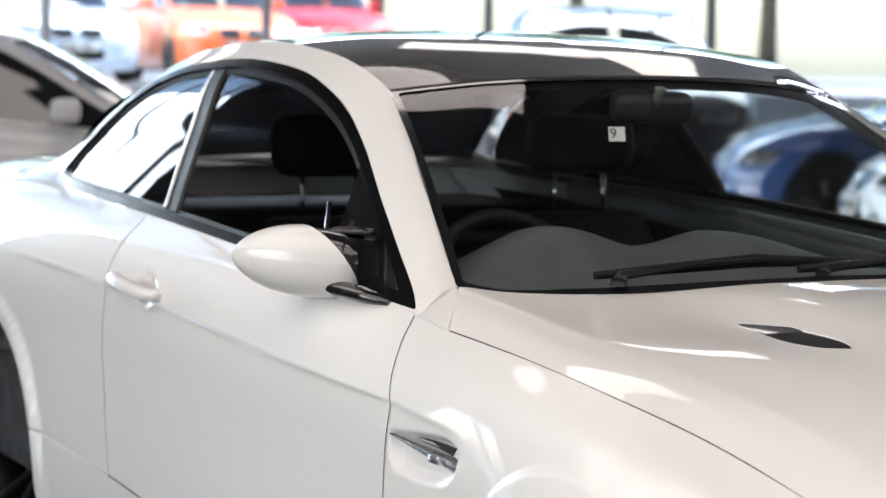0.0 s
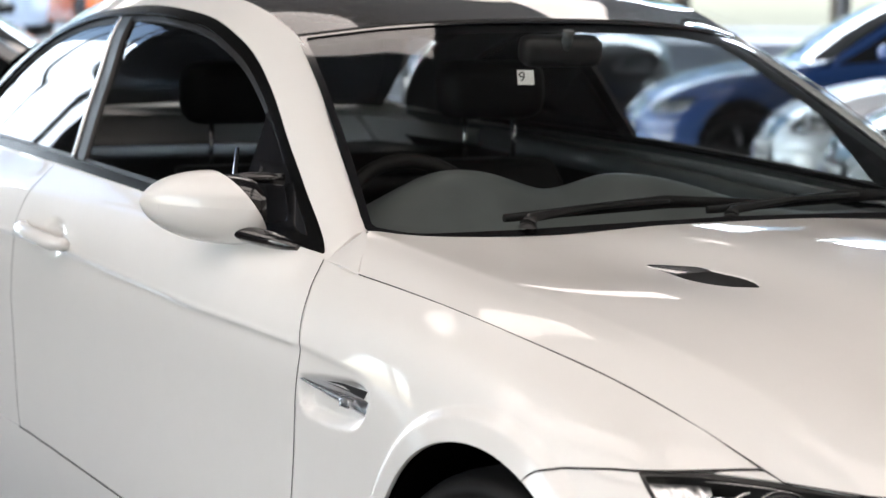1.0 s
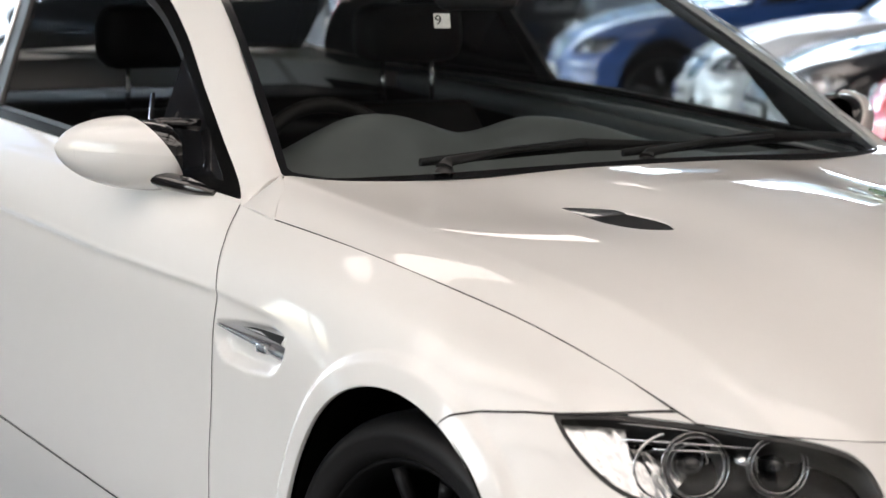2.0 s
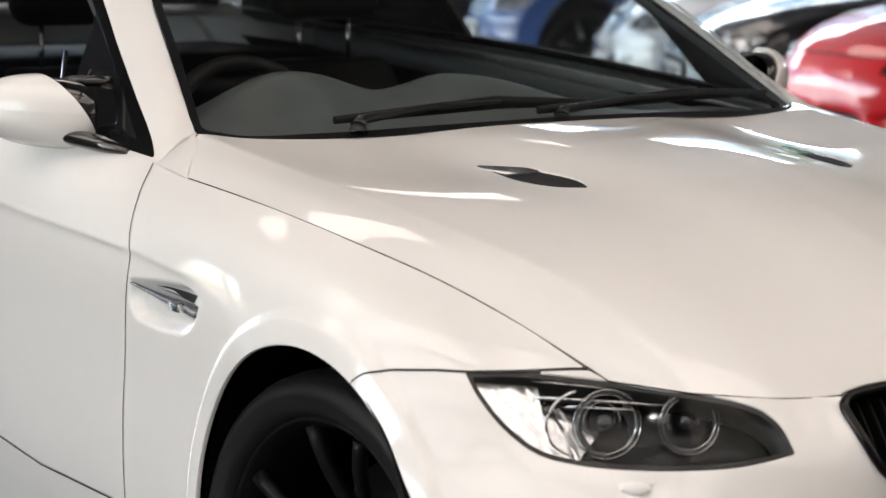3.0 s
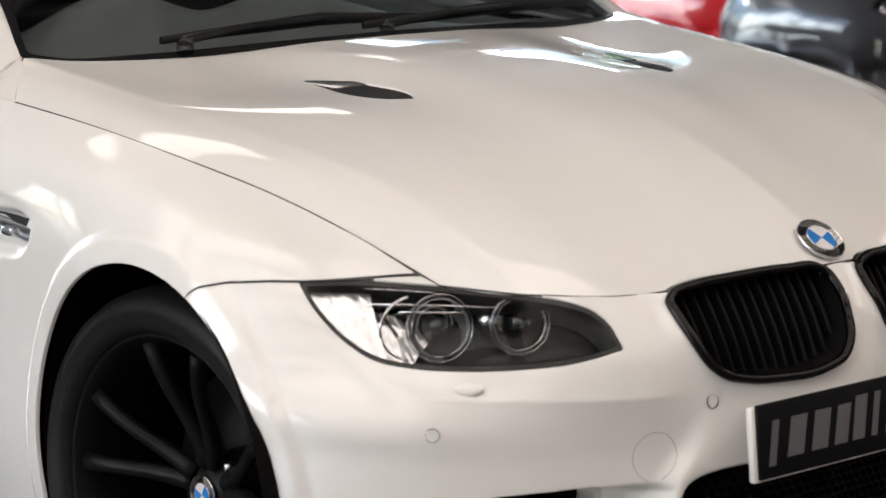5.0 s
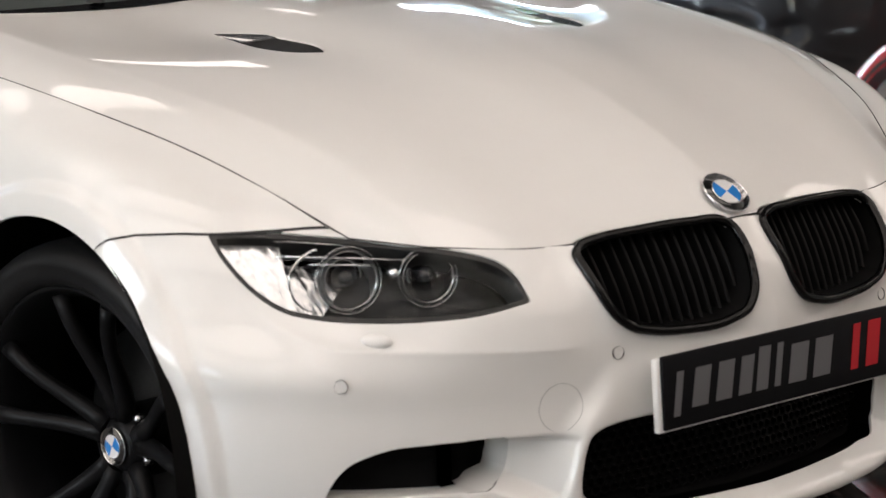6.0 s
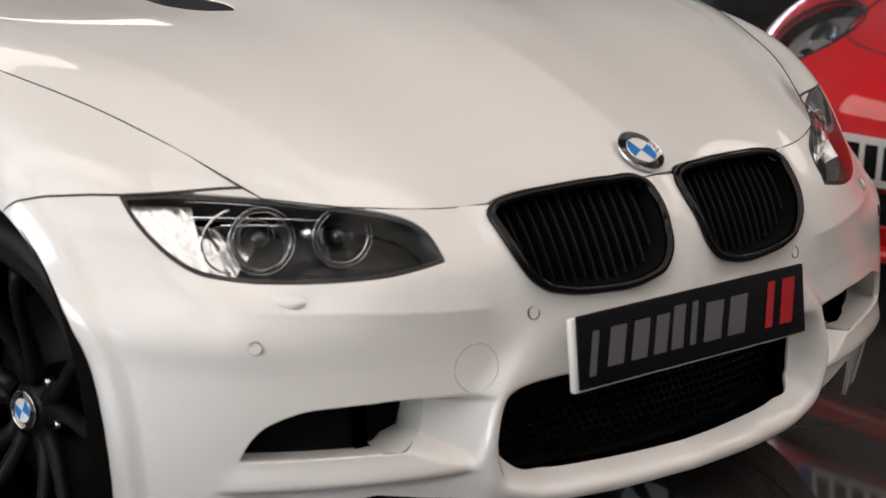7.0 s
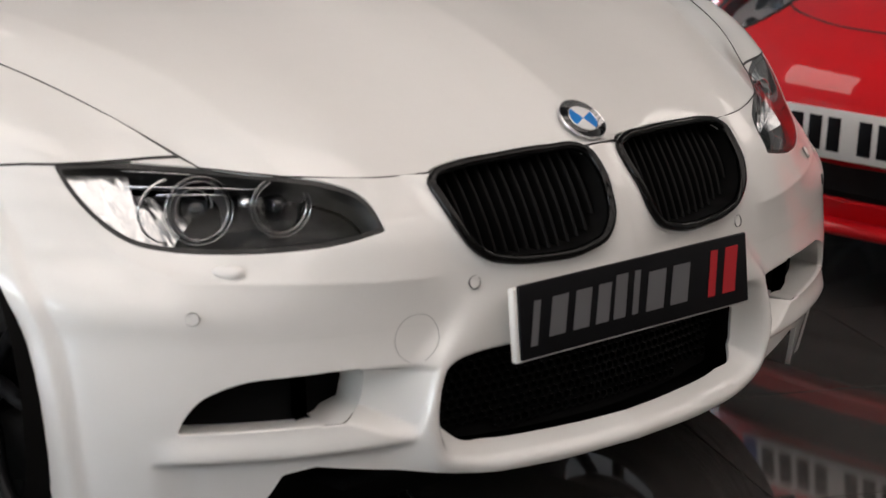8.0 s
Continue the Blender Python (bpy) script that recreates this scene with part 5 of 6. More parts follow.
# dashboard: a wide shelf with a hooded instrument pod
rows = []
for y in np.linspace(-0.74, 0.74, 60):
    row = []
    pod = math.exp(-(((y + 0.37) / 0.20) ** 2))
    mid = math.exp(-(((y - 0.01) / (0.17 if y < 0.01 else 0.30)) ** 2))
    for t in np.linspace(0, 1, 26):
        x = -0.47 - 0.09 * (abs(y) / 0.74) ** 4 - 0.46 * t
        z = 0.918 + 0.012 * math.sin(t * math.pi) + pod * 0.118 * smooth((t - 0.25) / 0.5) + mid * 0.100 * smooth((t - 0.3) / 0.5) - 0.26 * max(0.0, t - 0.86) / 0.14
        row.append((x, y, float(z)))
    rows.append(row)
dash = Sheet.grid(rows)
if dash.n[:, 2].mean() < 0:
    dash = Sheet.grid(rows, flip=True)
part("dashboard", dash, DASH, coupe, "dark dashboard with a hooded instrument pod")
pts = [(0, 0.18 * math.cos(a), 0.18 * math.sin(a)) for a in np.linspace(0, 2 * math.pi, 49)]
steer = part("steering_wheel", tube(pts, 0.016, 10, ends=False), LEATHER, coupe, "black leather steering wheel")
steer.matrix_basis = pose(-0.97, -0.37, 0.885, 0, -24, 0)
part("steering_boss", lathe([(0, -0.03), (0.055, -0.028), (0.075, -0.01), (0.07, 0.05)], 28, "x"), LEATHER, steer)
for a in (0.0, math.pi, -math.pi / 2):
    part("steering_spoke", tube([(0, 0.05 * math.cos(a), 0.05 * math.sin(a)), (0, 0.175 * math.cos(a), 0.175 * math.sin(a))], 0.016, 8, flat=0.5), SATIN, steer)


def seat_of(x, y):
    body = part("seat", box(-0.10, -0.25, 0.25, 0.48, 0.25, 0.42, 0.06), LEATHER, coupe, "black leather seat")
    body.matrix_basis = pose(x, y, 0)
    g = []
    for t in np.linspace(0, 1, 16):
        z = 0.36 + 0.62 * t
        w = 0.255 - 0.09 * t**2.2
        x_ = -0.02 - 0.26 * t
        d = 0.075 - 0.03 * t
        g.append([(x_ + d * (math.copysign(abs(math.cos(a)) ** 0.6, math.cos(a)) + 0.35 * abs(math.sin(a)) ** 3), w * math.copysign(abs(math.sin(a)) ** 0.7, math.sin(a)), z) for a in np.linspace(0, 2 * math.pi, 33)])
    sh = Sheet.grid(g)
    part("backrest", sh, LEATHER, body)
    part("backrest_top", box(-0.32, -0.155, 0.955, -0.23, 0.155, 0.99, 0.016), LEATHER, body)
    part("headrest", box(-0.345, -0.14, 1.085, -0.225, 0.14, 1.23, 0.045, segments=3), LEATHER, body)
    for s_ in (-1, 1):
        part("headrest_post", tube([(-0.285, 0.07 * s_, 0.95), (-0.285, 0.07 * s_, 1.12)], 0.006, 8), CHROME, body, "bright headrest post")


seat_of(-1.615, -0.34)
seat_of(-1.615, 0.34)
part("rear_bench", box(-2.75, -0.60, 0.40, -2.25, 0.60, 0.90, 0.08), LEATHER, coupe, "dark rear bench")
part("parcel_shelf", box(-3.02, -0.64, 0.90, -2.50, 0.64, 0.97, 0.02), LEATHER, coupe)
part("cabin_floor", box(-3.0, -0.74, 0.22, -0.4, 0.74, 0.28, 0.01), LEATHER, coupe)
part("bulkhead", box(-0.53, -0.72, 0.25, -0.47, 0.72, 0.89, 0.01), DARK, coupe)
inner_mirror = part("inner_mirror", box(-0.03, -0.09, -0.033, 0.03, 0.09, 0.033, 0.022, segments=3), TRIM, coupe, "black inside mirror")
inner_mirror.matrix_basis = pose(-1.06, 0.005, 1.268, 0, 12, -8)
part("mirror_stalk", tube([(0.02, 0, 0.01), (0.03, 0, 0.03), (0.03, 0, 0.05)], 0.012, 8), DASH, inner_mirror)
# small price tag hung by the mirror
tag = part("paper_tag", box(-0.0008, -0.017, -0.0155, 0.0008, 0.017, 0.0155), PLATE_WHITE, coupe, "small white tag with a black 9")
tag.matrix_basis = pose(-1.0, -0.116, 1.215, 0, -20, -20)
fc = bpy.data.curves.new("tag_digit", "FONT")
fc.body, fc.size, fc.align_x, fc.align_y, fc.extrude = "9", 0.030, "CENTER", "CENTER", 0.0002
tmp = bpy.data.objects.new("tag_digit", fc)
scene.collection.objects.link(tmp)
me = bpy.data.meshes.new_from_object(tmp.evaluated_get(bpy.context.evaluated_depsgraph_get()))
bpy.data.objects.remove(tmp)
digit = part("tag_digit", me, PLATE_BLACK, tag)
digit.matrix_basis = Matrix.Translation((0.0014, -0.008, 0)) @ Matrix(((0, 0, 1, 0), (1, 0, 0, 0), (0, 1, 0, 0), (0, 0, 0, 1)))
# scuttle and wipers
cow = curve(COWL, 40)
sc = Sheet.grid(loft([cow + np.array([0.02, 0, -0.012]), cow + np.array([-0.05, 0, -0.002])], 6))
if sc.n[:, 2].mean() < 0:
    sc = Sheet(sc.v, -sc.n, [f[::-1] for f in sc.f])
part("scuttle", both(sc), TRIM, coupe)
for (px, py), (tx, ty), (ex, ey) in (((-0.465, -0.44), (-0.545, -0.08), (-0.525, 0.16)), ((-0.455, 0.0), (-0.525, 0.36), (-0.555, 0.60))):
    arm = part("wiper", tube([(px, py, 0.972), (px - 0.02, py + 0.02, 0.982), ((px + tx) / 2 - 0.01, (py + ty) / 2, 0.994), (tx, ty, 0.996)], [0.016, 0.012, 0.009, 0.006], 8, flat=0.7), TRIM, coupe, "black wiper")
    part("wiper_blade", tube([(px - 0.05, py - 0.02, 0.980), (tx - 0.01, ty, 0.994), (ex - 0.01, ey, 0.986)], [0.005, 0.009, 0.004], 6, flat=1.6), RUBBER, arm)
    part("wiper_cap", lathe([(0, 0.012), (0.014, 0.008), (0.018, 0)], 16, "z"), TRIM, arm).matrix_basis = pose(px, py, 0.966)
# tail
rail = curve(RAIL, 300)
top = np.array([p for p in roof_grid()[-1]])
low = np.array([(-2.98 - 0.03 * (1 - (y / 0.62) ** 2), y, 1.09 - 0.03 * abs(y)) for y in np.linspace(-0.62, 0, len(top))])
rear_screen = Sheet.grid(loft([top, top * 0.5 + low * 0.5 + np.array([-0.02, 0, 0.03]), low], 16))
if rear_screen.n[:, 2].mean() < 0:
    rear_screen = Sheet(rear_screen.v, -rear_screen.n, [f[::-1] for f in rear_screen.f])
part("rear_window", both(rear_screen), GLASS_TINT, coupe, "tinted rear window")
edge_r = hermite(np.arange(6), EDGE[13:19], np.linspace(0, 5, 30))
mid_r = np.array([(-2.98 - 0.66 * t, -0.62 * (1 - t) ** 0.5 if t < 1 else 0, 1.085 - 0.02 * t) for t in np.linspace(0, 1, 30)])
lid = Sheet.grid(loft([edge_r, edge_r * 0.45 + mid_r * 0.55 + np.array([0, 0, 0.012]), mid_r], 14))
if lid.n[:, 2].mean() < 0:
    lid = Sheet(lid.v, -lid.n, [f[::-1] for f in lid.f])
part("boot_lid", both(lid).rim(0.015), PAINT, coupe)


# the nose is drawn back along the camera's line of sight, to fit its view
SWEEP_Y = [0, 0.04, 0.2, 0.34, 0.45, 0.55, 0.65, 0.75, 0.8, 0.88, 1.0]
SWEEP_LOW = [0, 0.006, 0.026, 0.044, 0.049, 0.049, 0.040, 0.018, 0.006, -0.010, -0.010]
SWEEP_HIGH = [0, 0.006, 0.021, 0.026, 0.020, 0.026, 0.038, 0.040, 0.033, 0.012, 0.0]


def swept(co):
    """Places on the nose, drawn back and in along the camera's sight with their distance from the middle."""
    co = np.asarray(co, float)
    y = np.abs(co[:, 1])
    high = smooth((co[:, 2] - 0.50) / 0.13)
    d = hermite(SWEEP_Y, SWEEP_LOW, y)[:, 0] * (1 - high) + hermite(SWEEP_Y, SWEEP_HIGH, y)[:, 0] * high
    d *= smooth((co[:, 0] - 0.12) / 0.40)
    sight_line = np.stack([-0.66 - 0.17 * y, -np.sign(co[:, 1]) * (0.73 - 0.20 * y), np.full(len(y), -0.21)], 1)
    return co + sight_line / np.linalg.norm(sight_line, axis=1, keepdims=True) * d[:, None]


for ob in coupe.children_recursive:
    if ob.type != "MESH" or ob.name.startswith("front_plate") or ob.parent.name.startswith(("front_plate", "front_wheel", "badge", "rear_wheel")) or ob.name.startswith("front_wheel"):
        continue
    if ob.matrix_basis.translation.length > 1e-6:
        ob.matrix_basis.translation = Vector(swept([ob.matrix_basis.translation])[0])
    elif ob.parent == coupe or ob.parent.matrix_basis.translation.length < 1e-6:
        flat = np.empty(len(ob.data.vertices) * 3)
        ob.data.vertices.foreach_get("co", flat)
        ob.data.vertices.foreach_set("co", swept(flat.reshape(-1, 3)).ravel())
# ---- the other cars ----
LAMP_GLASS = sheer("car_lamp_glass", (0.9, 0.91, 0.92))
INSIDE = material("dark_cabin", (0.01, 0.01, 0.011), 0.7)
BOWL = material("satin_lamp_bowl", (0.55, 0.55, 0.56), 0.38, 0.35, grain=0.25, size=14)
DARK_GLASS = material("dark_car_glass", (0.012, 0.014, 0.016), 0.04, coat=1.0)
RIM_SILVER = material("alloy_rim", (0.16, 0.16, 0.165), 0.25, 1.0)
PLATE_BLUE = material("plate_blue", (0.02, 0.05, 0.25), 0.4)


def car_paint(name, colour, metal=0.0):
    return material(name, colour, 0.5, metal, coat=1.0, grain=0.03, size=4, Specular_IOR_Level=0.15)


def stretched(sheet, k):
    return Sheet(sheet.v * np.array(k), sheet.n, sheet.f)


COARSE_SIDE = Sheet.grid(side_grid()[::4, ::4], flip=True)


def smooth_nose(g, turns=30):
    """The same body side with its nose evened out, for cars with no upper grille."""
    g = g.copy()
    for _ in range(turns):
        mean = (g[:-2, 1:-1] + g[2:, 1:-1] + g[1:-1, :-2] + g[1:-1, 2:]) / 4
        share = np.clip((g[1:-1, 1:-1, 0] - 0.45) / 0.15, 0, 1)
        g[1:-1, 1:-1, 0] += 0.6 * share * (mean[..., 0] - g[1:-1, 1:-1, 0])
    return g


PLAIN_SIDE = Sheet.grid(smooth_nose(side_grid()[::4, ::4]), flip=True)
COARSE_HOOD = Sheet.grid(hood_grid()[::4, ::4])
COARSE_HOOD = COARSE_HOOD if COARSE_HOOD.n[:, 2].mean() > 0 else Sheet(COARSE_HOOD.v, -COARSE_HOOD.n, [f[::-1] for f in COARSE_HOOD.f])
COARSE_HOUSE = Sheet.grid(house_grid()[::4, ::4], flip=True)
COARSE_ROOF = Sheet.grid(roof_grid()[::4, ::4])
COARSE_ROOF = COARSE_ROOF if COARSE_ROOF.n[:, 2].mean() > 0 else Sheet(COARSE_ROOF.v, -COARSE_ROOF.n, [f[::-1] for f in COARSE_ROOF.f])
COARSE_SCREEN = Sheet.grid(screen_grid()[::4, ::4])
COARSE_SCREEN = COARSE_SCREEN if COARSE_SCREEN.n[:, 2].mean() > 0 else Sheet(COARSE_SCREEN.v, -COARSE_SCREEN.n, [f[::-1] for f in COARSE_SCREEN.f])


def road_wheel(parent, x, y, r, name="wheel", w=0.22):
    sg = 1 if y < 0 else -1
    hub = part(name, lathe([(r * 0.98, 0.03), (r, 0.05), (r, w - 0.05), (r * 0.98, w - 0.02), (r * 0.9, w), (r * 0.72, w), (r * 0.72, 0.0), (r * 0.9, -0.005), (r * 0.98, 0.03)], 40), RUBBER, parent, "black road wheel")
    rim = part("wheel_rim", lathe([(0, 0.035), (r * 0.2, 0.03), (r * 0.24, 0.06), (r * 0.66, 0.075), (r * 0.68, 0.01), (r * 0.73, 0.004)], 40), INSIDE, hub)
    for k in range(7):
        a = k * 2 * math.pi / 7
        part("wheel_spoke", tube([(r * 0.12 * math.cos(a), 0.02, r * 0.12 * math.sin(a)), (r * 0.7 * math.cos(a), 0.012, r * 0.7 * math.sin(a))], [0.035, 0.022], 6, flat=1.0), RIM_SILVER, rim)
    hub.matrix_basis = pose(x, y, r) @ (pose(0, 0, 0) if sg == 1 else pose(0, 0, 0, 0, 0, 180))
    return hub


def number_plate(parent, m, back=None):
    pl = part("number_plate", box(-0.004, -0.26, -0.0555, 0.002, 0.26, 0.0555, 0.002), PLATE_WHITE, parent, "white number plate with dark bars")
    pl.matrix_basis = m
    part("plate_strip", box(0.0022, -0.256, -0.052, 0.0028, -0.214, 0.052), PLATE_BLUE, pl)
    for y in (-0.18, -0.125, -0.07, -0.015, 0.075, 0.13, 0.185):
        part("plate_bar", box(0.0022, y - 0.019, -0.038, 0.003, y + 0.019, 0.038, 0.0003), PLATE_BLACK, pl)
    return pl


def parked_car(name, label, paint, m, k=(1, 1, 1), group="cars in the showroom", grille=True):
    """A complete car on the coupe's proportions, stretched by k."""
    car = thing(name, label, "car", m, group)
    whole = COARSE_SIDE if grille else PLAIN_SIDE
    side = whole.clip(arch_gap).clip(lambda p: -inside(wz(p), HEADLIGHT)).clip(lambda p: np.maximum(-inside(yz(p), INTAKE), 0.6 - p[:, 0]))
    part("body", stretched(both(side), k), paint, car)
    part("bonnet", stretched(both(COARSE_HOOD).moved(0.001), k), paint, car)
    pillars = COARSE_HOUSE.clip(lambda p: -inside(xz(p), WINDOW))
    part("pillar_frame", stretched(both(pillars), k), paint, car)
    part("roof", stretched(both(COARSE_ROOF), k), paint, car)
    panes = COARSE_HOUSE.clip(lambda p: inside(xz(p), WINDOW))
    for s in (panes, panes.mirrored()):
        part("side_window", stretched(s.moved(-0.006), k), DARK_GLASS, car)
    part("windscreen", stretched(both(COARSE_SCREEN), k), DARK_GLASS, car)
    lens = whole.clip(lambda p: inside(wz(p), HEADLIGHT))
    for s in (lens, lens.mirrored()):
        lamp = part("headlight", stretched(s.moved(-0.03), k), REFLECTOR, car, "clear headlamp")
        cover = part("lamp_cover", stretched(s, k), LAMP_GLASS, lamp)
        cover.visible_shadow = False
        sg = 1 if s is lens else -1
        for cx, cy in ((0.515, -0.645), (0.59, -0.555)):
            part("lamp_bowl", lathe([(0.05, 0.0), (0.045, 0.006), (0.03, -0.02), (0.0, -0.025)], 24, "x"), LENS, lamp).matrix_basis = aim((cx * k[0], cy * sg * k[1], 0.655 * k[2]), (1, -0.2 * sg, 0))
    part("lower_grille", stretched(both(whole.clip(lambda p: np.minimum(inside(yz(p), INTAKE), p[:, 0] - 0.6)).moved(-0.04)), k), INSIDE, car)
    upper = COARSE_SIDE.clip(lambda p: np.minimum(inside(yz(p), KIDNEY), p[:, 0] - 0.6)).moved(0.003)
    for s in (upper, upper.mirrored()) if grille else ():
        part("upper_grille", stretched(s, k), GLOSS_BLACK, car)
    if grille:
        number_plate(car, aim((0.785 * k[0], 0, 0.46 * k[2]), (1, 0, 0.06)))
    for sg in (1, -1):
        part("door_mirror", box(-1.0 * k[0], -1.0 if sg == 1 else 0.84, 0.96 * k[2], -0.86 * k[0], -0.84 if sg == 1 else 1.0, 1.07 * k[2], 0.04, segments=3), paint, car)
        for x in (FRONT_X, REAR_X):
            road_wheel(car, x * k[0], -0.865 * k[1] * sg, WHEEL_R)
            part("wheel_well", box((x - 0.38) * k[0], -0.62 * sg - 0.02, 0.16, (x + 0.42) * k[0], -0.62 * sg + 0.02, 0.72 * k[2], 0.01), INSIDE, car)
    part("chassis", box(-3.5 * k[0], -0.7, 0.16, 0.55 * k[0], 0.7, 0.5, 0.04), INSIDE, car)
    return car


RED = car_paint("red_paint", (0.70, 0.004, 0.010))
GREY = car_paint("graphite_paint", (0.035, 0.036, 0.040), 0.3)
BLACK = car_paint("black_paint", (0.008, 0.008, 0.010))
SILVER = car_paint("silver_paint", (0.62, 0.64, 0.66), 0.3)
WHITE2 = car_paint("cool_white_paint", (0.78, 0.79, 0.80))
NAVY = car_paint("blue_paint", (0.02, 0.06, 0.20), 0.2)
PALE = car_paint("pale_blue_paint", (0.45, 0.52, 0.62), 0.2)
ORANGE = car_paint("orange_paint", (0.75, 0.14, 0.03))


def facing(x, y, az):
    """Pose of a car whose nose tip stands at x, y and looks along az degrees."""
    return pose(x - 0.80 * math.cos(radians(az)), y - 0.80 * math.sin(radians(az)), 0, 0, 0, az)


parked_car("saloon", "graphite grey saloon car parked nose out", GREY, facing(-3.29, 4.00, 257), (1, 1.04, 1.08), grille=False)
parked_car("hatchback", "glossy red car parked nose out in the row", RED, facing(-5.22, 5.02, 257), grille=False)
parked_car("saloon", "black car parked in the row", BLACK, facing(-7.2, 5.75, 243))
parked_car("hatchback", "silver car with a white plate parked in the row", SILVER, facing(-9.07, 6.7, 243), (1, 1, 1.02))
parked_car("estate", "dark blue car parked in the row", NAVY, facing(-11.2, 7.1, 245), (1, 1, 1.08))
parked_car("coupe_car", "white car parked behind the coupe", WHITE2, pose(-7.62, 1.89, 0, 0, 0, 72), (1, 1, 1.09))
parked_car("estate", "tall black car with a dark roof parked by the windows", BLACK, facing(-14.9, 8.75, 335), (1, 1.4, 1.37))
for nm, lb, pt, x, y, kk in (("hatchback", "orange car parked outside the windows", ORANGE, -26.15, 9.40, (1, 1, 1.1)), ("saloon", "red car parked outside the windows", RED, -28.75, 12.19, (1, 1, 1.2)), ("saloon", "pale blue car parked outside the windows", PALE, -26.45, 7.19, (1, 1, 1.05))):
    parked_car(nm, lb, pt, pose(x, y, 1.0, 0, 0, 352), kk, "cars outside")

# ---- the red sports car with round lamps ----
P_SILL = [(0.86, 0, 0.20), (0.84, -0.3, 0.20), (0.76, -0.55, 0.20), (0.60, -0.74, 0.20), (0.38, -0.85, 0.20), (0, -0.87, 0.2), (-1.2, -0.86, 0.2), (-2.35, -0.90, 0.2), (-2.9, -0.86, 0.25), (-3.3, -0.6, 0.3), (-3.4, 0, 0.3)]
P_LOW = [(0.90, 0, 0.30), (0.875, -0.3, 0.30), (0.79, -0.56, 0.31), (0.62, -0.76, 0.33), (0.40, -0.865, 0.34), (0, -0.895, 0.35), (-1.2, -0.885, 0.35), (-2.35, -0.925, 0.36), (-2.95, -0.88, 0.4), (-3.38, -0.62, 0.45), (-3.48, 0, 0.45)]
P_MID = [(0.905, 0, 0.45), (0.88, -0.3, 0.45), (0.79, -0.57, 0.46), (0.62, -0.77, 0.49), (0.39, -0.875, 0.53), (0, -0.905, 0.56), (-1.2, -0.89, 0.58), (-2.35, -0.93, 0.6), (-2.95, -0.88, 0.62), (-3.38, -0.62, 0.64), (-3.48, 0, 0.64)]
P_CREST = [(0.815, 0, 0.555), (0.79, -0.28, 0.56), (0.69, -0.55, 0.585), (0.53, -0.72, 0.63), (0.33, -0.80, 0.69), (0, -0.80, 0.75), (-1.2, -0.78, 0.90), (-2.35, -0.80, 0.93), (-3, -0.74, 0.88), (-3.35, -0.5, 0.80), (-3.42, 0, 0.78)]
P_EDGE = [(0.70, 0, 0.605), (0.68, -0.25, 0.61), (0.60, -0.44, 0.632), (0.45, -0.52, 0.668), (0.28, -0.56, 0.712), (0, -0.60, 0.765), (-1.2, -0.72, 0.93), (-2.35, -0.70, 0.95), (-2.9, -0.62, 0.90), (-3.2, -0.4, 0.83), (-3.25, 0, 0.82)]
P_MIDDLE = [(-0.75, 0, 0.86), (-0.4, 0, 0.825), (0, 0, 0.765), (0.3, 0, 0.712), (0.55, 0, 0.655), (0.70, 0, 0.605)]
P_RIM = [(-0.75, -0.66, 0.862), (-0.4, -0.635, 0.822), (0, -0.60, 0.765), (0.28, -0.56, 0.712), (0.45, -0.52, 0.668), (0.60, -0.44, 0.632)]
P_NEAR = [(-0.75, -0.35, 0.872), (-0.4, -0.32, 0.825), (0, -0.29, 0.758), (0.3, -0.27, 0.708), (0.55, -0.25, 0.655), (0.68, -0.25, 0.61)]
sports = thing("sports_car", "glossy red sports car with round headlamps beside the coupe", "car", facing(-0.02, 1.57, 266) @ pose(-0.105, 0, 0), "cars in the showroom")
plan = np.array(P_MID)
kk = np.concatenate([[0], np.cumsum(np.linalg.norm(np.diff(plan[:, :2], axis=0), axis=1))])
at_ = np.concatenate([np.linspace(0, kk[5], 110), np.linspace(kk[5], kk[-1], 60)[1:]])
P_GRID = Sheet.grid(loft(np.array([hermite(kk, c, at_) for c in (P_SILL, P_LOW, P_MID, P_CREST, P_EDGE)]), 50), flip=True)


def p_arch(p):
    return np.minimum(np.hypot(p[:, 0], p[:, 2] - 0.32), np.hypot(p[:, 0] + 2.35, p[:, 2] - 0.32)) - 0.35


P_LAMP = np.array([(0.56 + 0.175 * math.cos(a), -0.570 + 0.115 * math.sin(a) + 0.05 * math.cos(a)) for a in np.linspace(0, 2 * math.pi, 48, endpoint=False)])
P_MOUTH = ring([(0.05, 0.335), (-0.45, 0.34), (-0.60, 0.345), (-0.66, 0.31), (-0.60, 0.262), (-0.45, 0.25), (0.05, 0.245)], 60, (0, 6))
shell = P_GRID.clip(p_arch).clip(lambda p: np.maximum(-inside(xy(p), P_LAMP) - 0.002, 0.50 - p[:, 2])).clip(lambda p: np.maximum(-inside(yz(p), P_MOUTH), 0.5 - p[:, 0]))
part("body", both(shell).rim(0.012), RED, sports)
p_hood = Sheet.grid(loft([curve(c, 60) for c in (P_RIM, P_NEAR, P_MIDDLE)], 30))
p_hood = p_hood if p_hood.n[:, 2].mean() > 0 else Sheet(p_hood.v, -p_hood.n, [f[::-1] for f in p_hood.f])
p_line = curve(P_EDGE[:6], 120)
part("bonnet", both(p_hood.clip(lambda p: from_line(p, p_line) - 0.003)).rim(0.01), RED, sports)
part("bonnet_liner", both(p_hood.moved(-0.02)), INSIDE, sports)
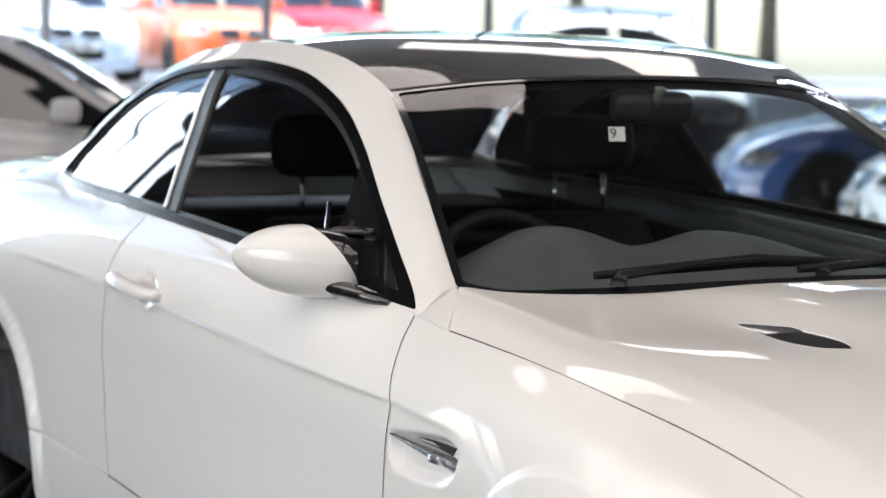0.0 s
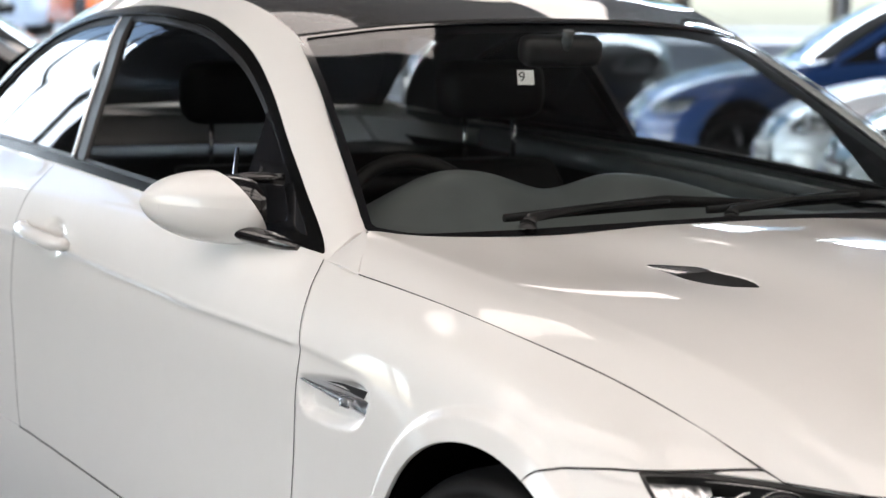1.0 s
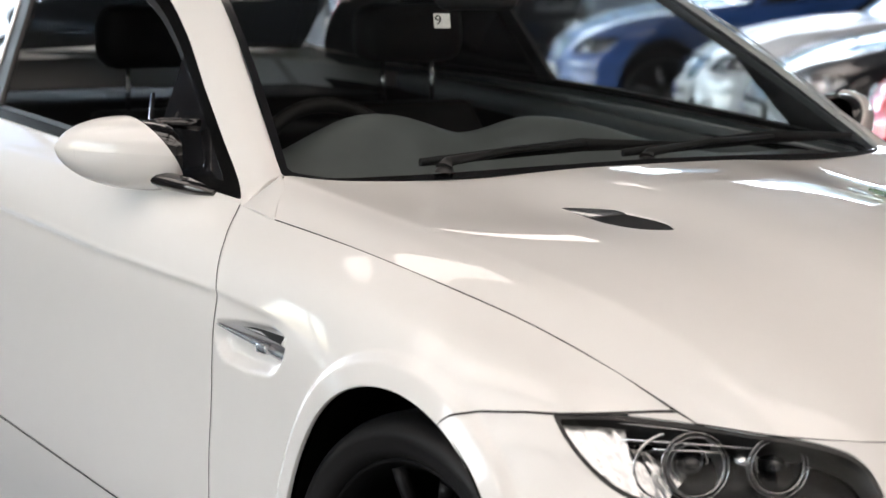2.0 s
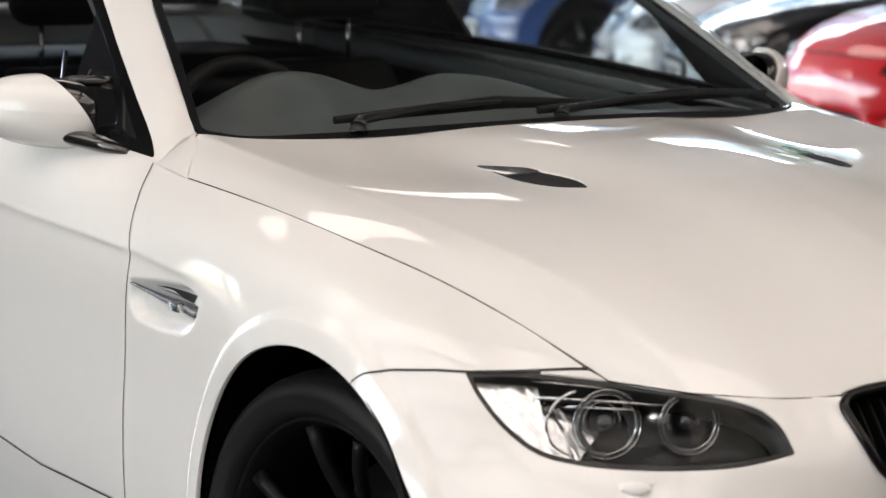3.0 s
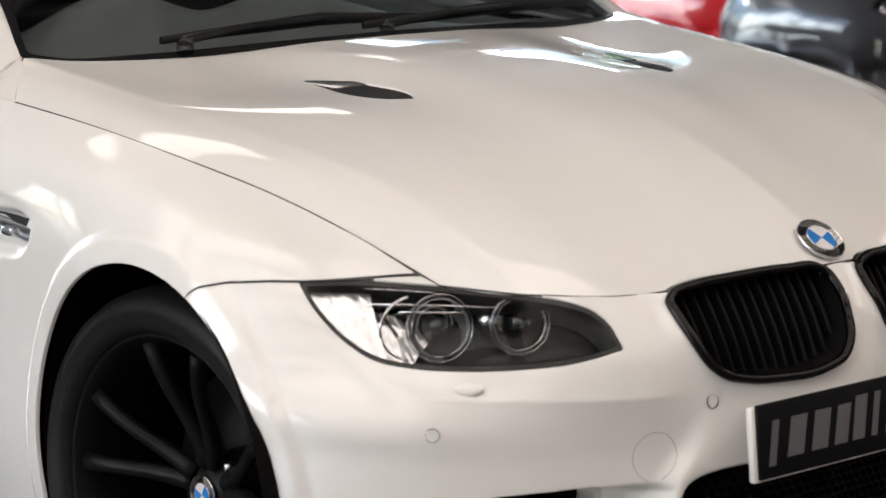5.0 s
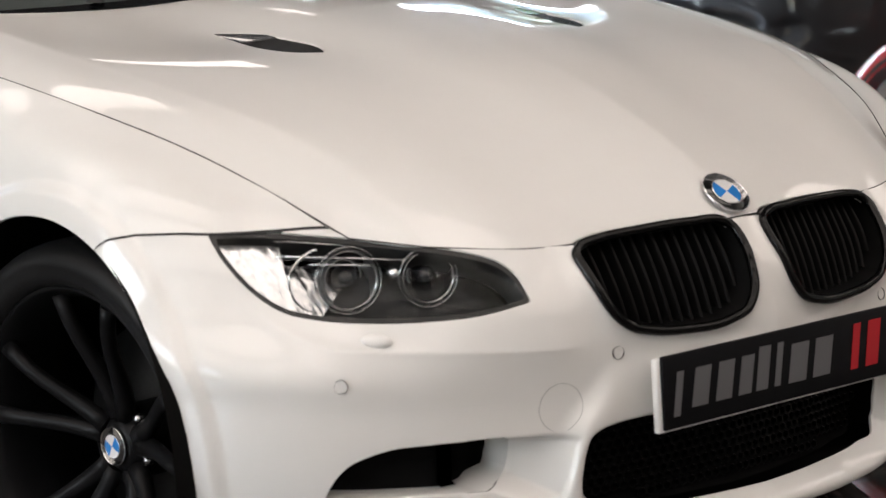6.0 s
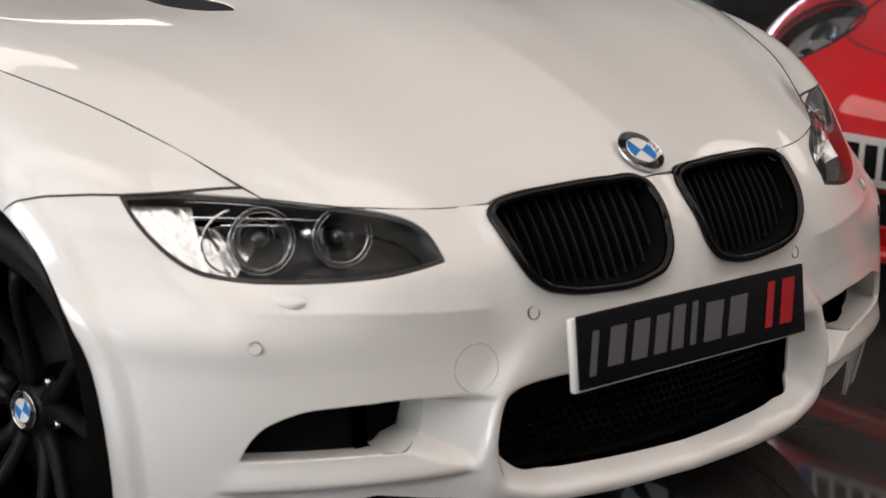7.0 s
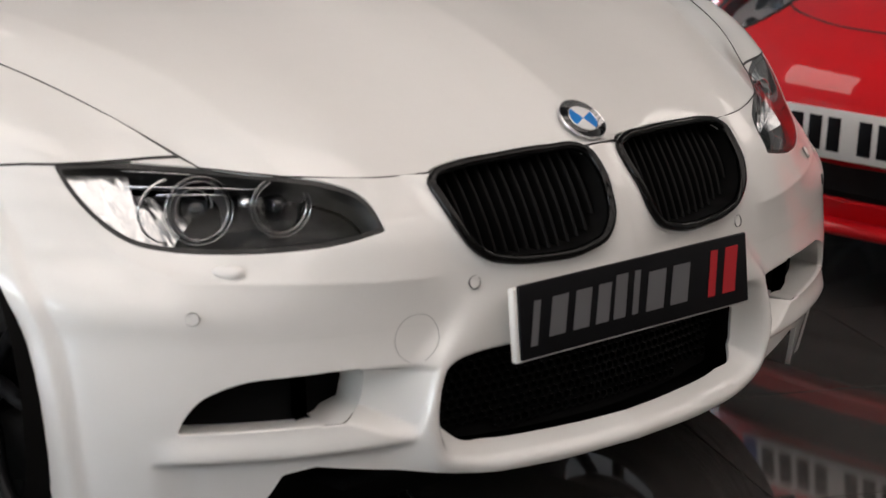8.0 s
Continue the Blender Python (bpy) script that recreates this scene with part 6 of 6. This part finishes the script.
# dark bars in place of the shaded gap round the bonnet
for sg in (1, -1):
    part("bonnet_seam", tube([(q[0], q[1] * sg, q[2] + 0.001) for q in p_line], 0.0022, 6), SHUT_SHADE, sports)
lens = P_GRID.clip(lambda p: np.minimum(inside(xy(p), P_LAMP), p[:, 2] - 0.50))
for side in (0, 1):
    s = lens.mirrored() if side else lens
    sg = -1 if side else 1
    lamp = part("headlight", s.moved(-0.045), BOWL, sports, "clear oval headlamp")
    cover = part("lamp_cover", s.moved(0.004).rim(0.02), LAMP_GLASS, lamp)
    cover.visible_shadow = False
    part("lamp_ring", tube([tuple(q) for q in [*(Vector((x, y * sg, float(lens.v[np.argmin((lens.v[:, 0] - x) ** 2 + (lens.v[:, 1] - y) ** 2), 2]))) for x, y in P_LAMP)]] + [(P_LAMP[0][0], P_LAMP[0][1] * sg, float(lens.v[np.argmin((lens.v[:, 0] - P_LAMP[0][0]) ** 2 + (lens.v[:, 1] - P_LAMP[0][1]) ** 2), 2]))], 0.005, 6, ends=False), TRIM, lamp)
    for cx, cy, r in ((0.53, -0.575, 0.048), (0.64, -0.535, 0.028)):
        part("lamp_bowl", lathe([(r, 0.0), (r * 0.92, 0.008), (r * 0.6, -0.02), (0.0, -0.012)], 28, "x"), LENS, lamp).matrix_basis = aim((cx, cy * sg, 0.585 - 0.35 * (cx - 0.59)), (0.8, -0.1 * sg, 0.5))
    for x in (0.0, -2.35):
        road_wheel(sports, x, -0.885 * sg, 0.325)
        part("wheel_well", box(x - 0.36, -0.60 * sg - 0.02, 0.16, x + 0.36, -0.60 * sg + 0.02, 0.66, 0.01), INSIDE, sports)
part("lower_grille", both(P_GRID.clip(lambda p: np.minimum(inside(yz(p), P_MOUTH) + 0.01, p[:, 0] - 0.5)).moved(-0.05)), INSIDE, sports, "black lower intake")
part("splitter", tube([(0.60, -0.76, 0.20), (0.78, -0.55, 0.195), (0.87, -0.3, 0.19), (0.89, 0, 0.19), (0.87, 0.3, 0.19), (0.78, 0.55, 0.195), (0.60, 0.76, 0.20)], 0.03, 10, flat=0.6), RED, sports)
part("chassis", box(-3.1, -0.62, 0.15, 0.70, 0.62, 0.5, 0.04), INSIDE, sports)
number_plate(sports, aim((0.918, 0, 0.405), (1, 0, 0.10)))
sv = (0.92, 0.98, 0.93)
shift = np.array([-0.18, 0, -0.02])
for nm, s, mt in (("pillar_frame", both(COARSE_HOUSE.clip(lambda p: -inside(xz(p), WINDOW))), RED), ("roof", both(COARSE_ROOF), RED), ("windscreen", both(COARSE_SCREEN), DARK_GLASS), ("side_window", COARSE_HOUSE.clip(lambda p: inside(xz(p), WINDOW)), DARK_GLASS), ("side_window", COARSE_HOUSE.clip(lambda p: inside(xz(p), WINDOW)).mirrored(), DARK_GLASS)):
    q = stretched(s, sv)
    q.v = q.v + shift
    part(nm, q, mt, sports)
# ---- floor tiles ----
def tile_mesh(w):
    bm = bmesh.new()
    bmesh.ops.create_cube(bm, size=1, matrix=Matrix.Translation((0, 0, -0.006)) @ Matrix.Diagonal((w, w, 0.012, 1)))
    me = bpy.data.meshes.new("tile")
    bm.to_mesh(me)
    bm.free()
    me.materials.append(FLOOR)
    return me


TILE, JOINT = 0.60, 0.005
tile = tile_mesh(TILE - JOINT)
far_v, far_f = [], []
for i in range(int((X1 - X0) / TILE)):
    for j in range(int((Y1 - Y0) / TILE)):
        hx, hy = X0 + (i + 0.5) * TILE, Y0 + 0.13 + (j + 0.5) * TILE
        w = HALL @ Vector((hx, hy, 0))
        if -3.2 < w.x < 2.6 and -2.6 < w.y < 3.8:
            ob = part("tile", tile, FLOOR, floor)
            ob.matrix_basis = Matrix.Translation((hx, hy, 0))
        else:
            k, h = len(far_v), (TILE - JOINT) / 2
            far_v += [(hx - h, hy - h, 0), (hx + h, hy - h, 0), (hx + h, hy + h, 0), (hx - h, hy + h, 0)]
            far_f.append((k, k + 1, k + 2, k + 3))
me = bpy.data.meshes.new("far_tiles")
me.from_pydata(far_v, [], far_f)
tagged(part("far_tiles", me, FLOOR, floor), kind="stuff")
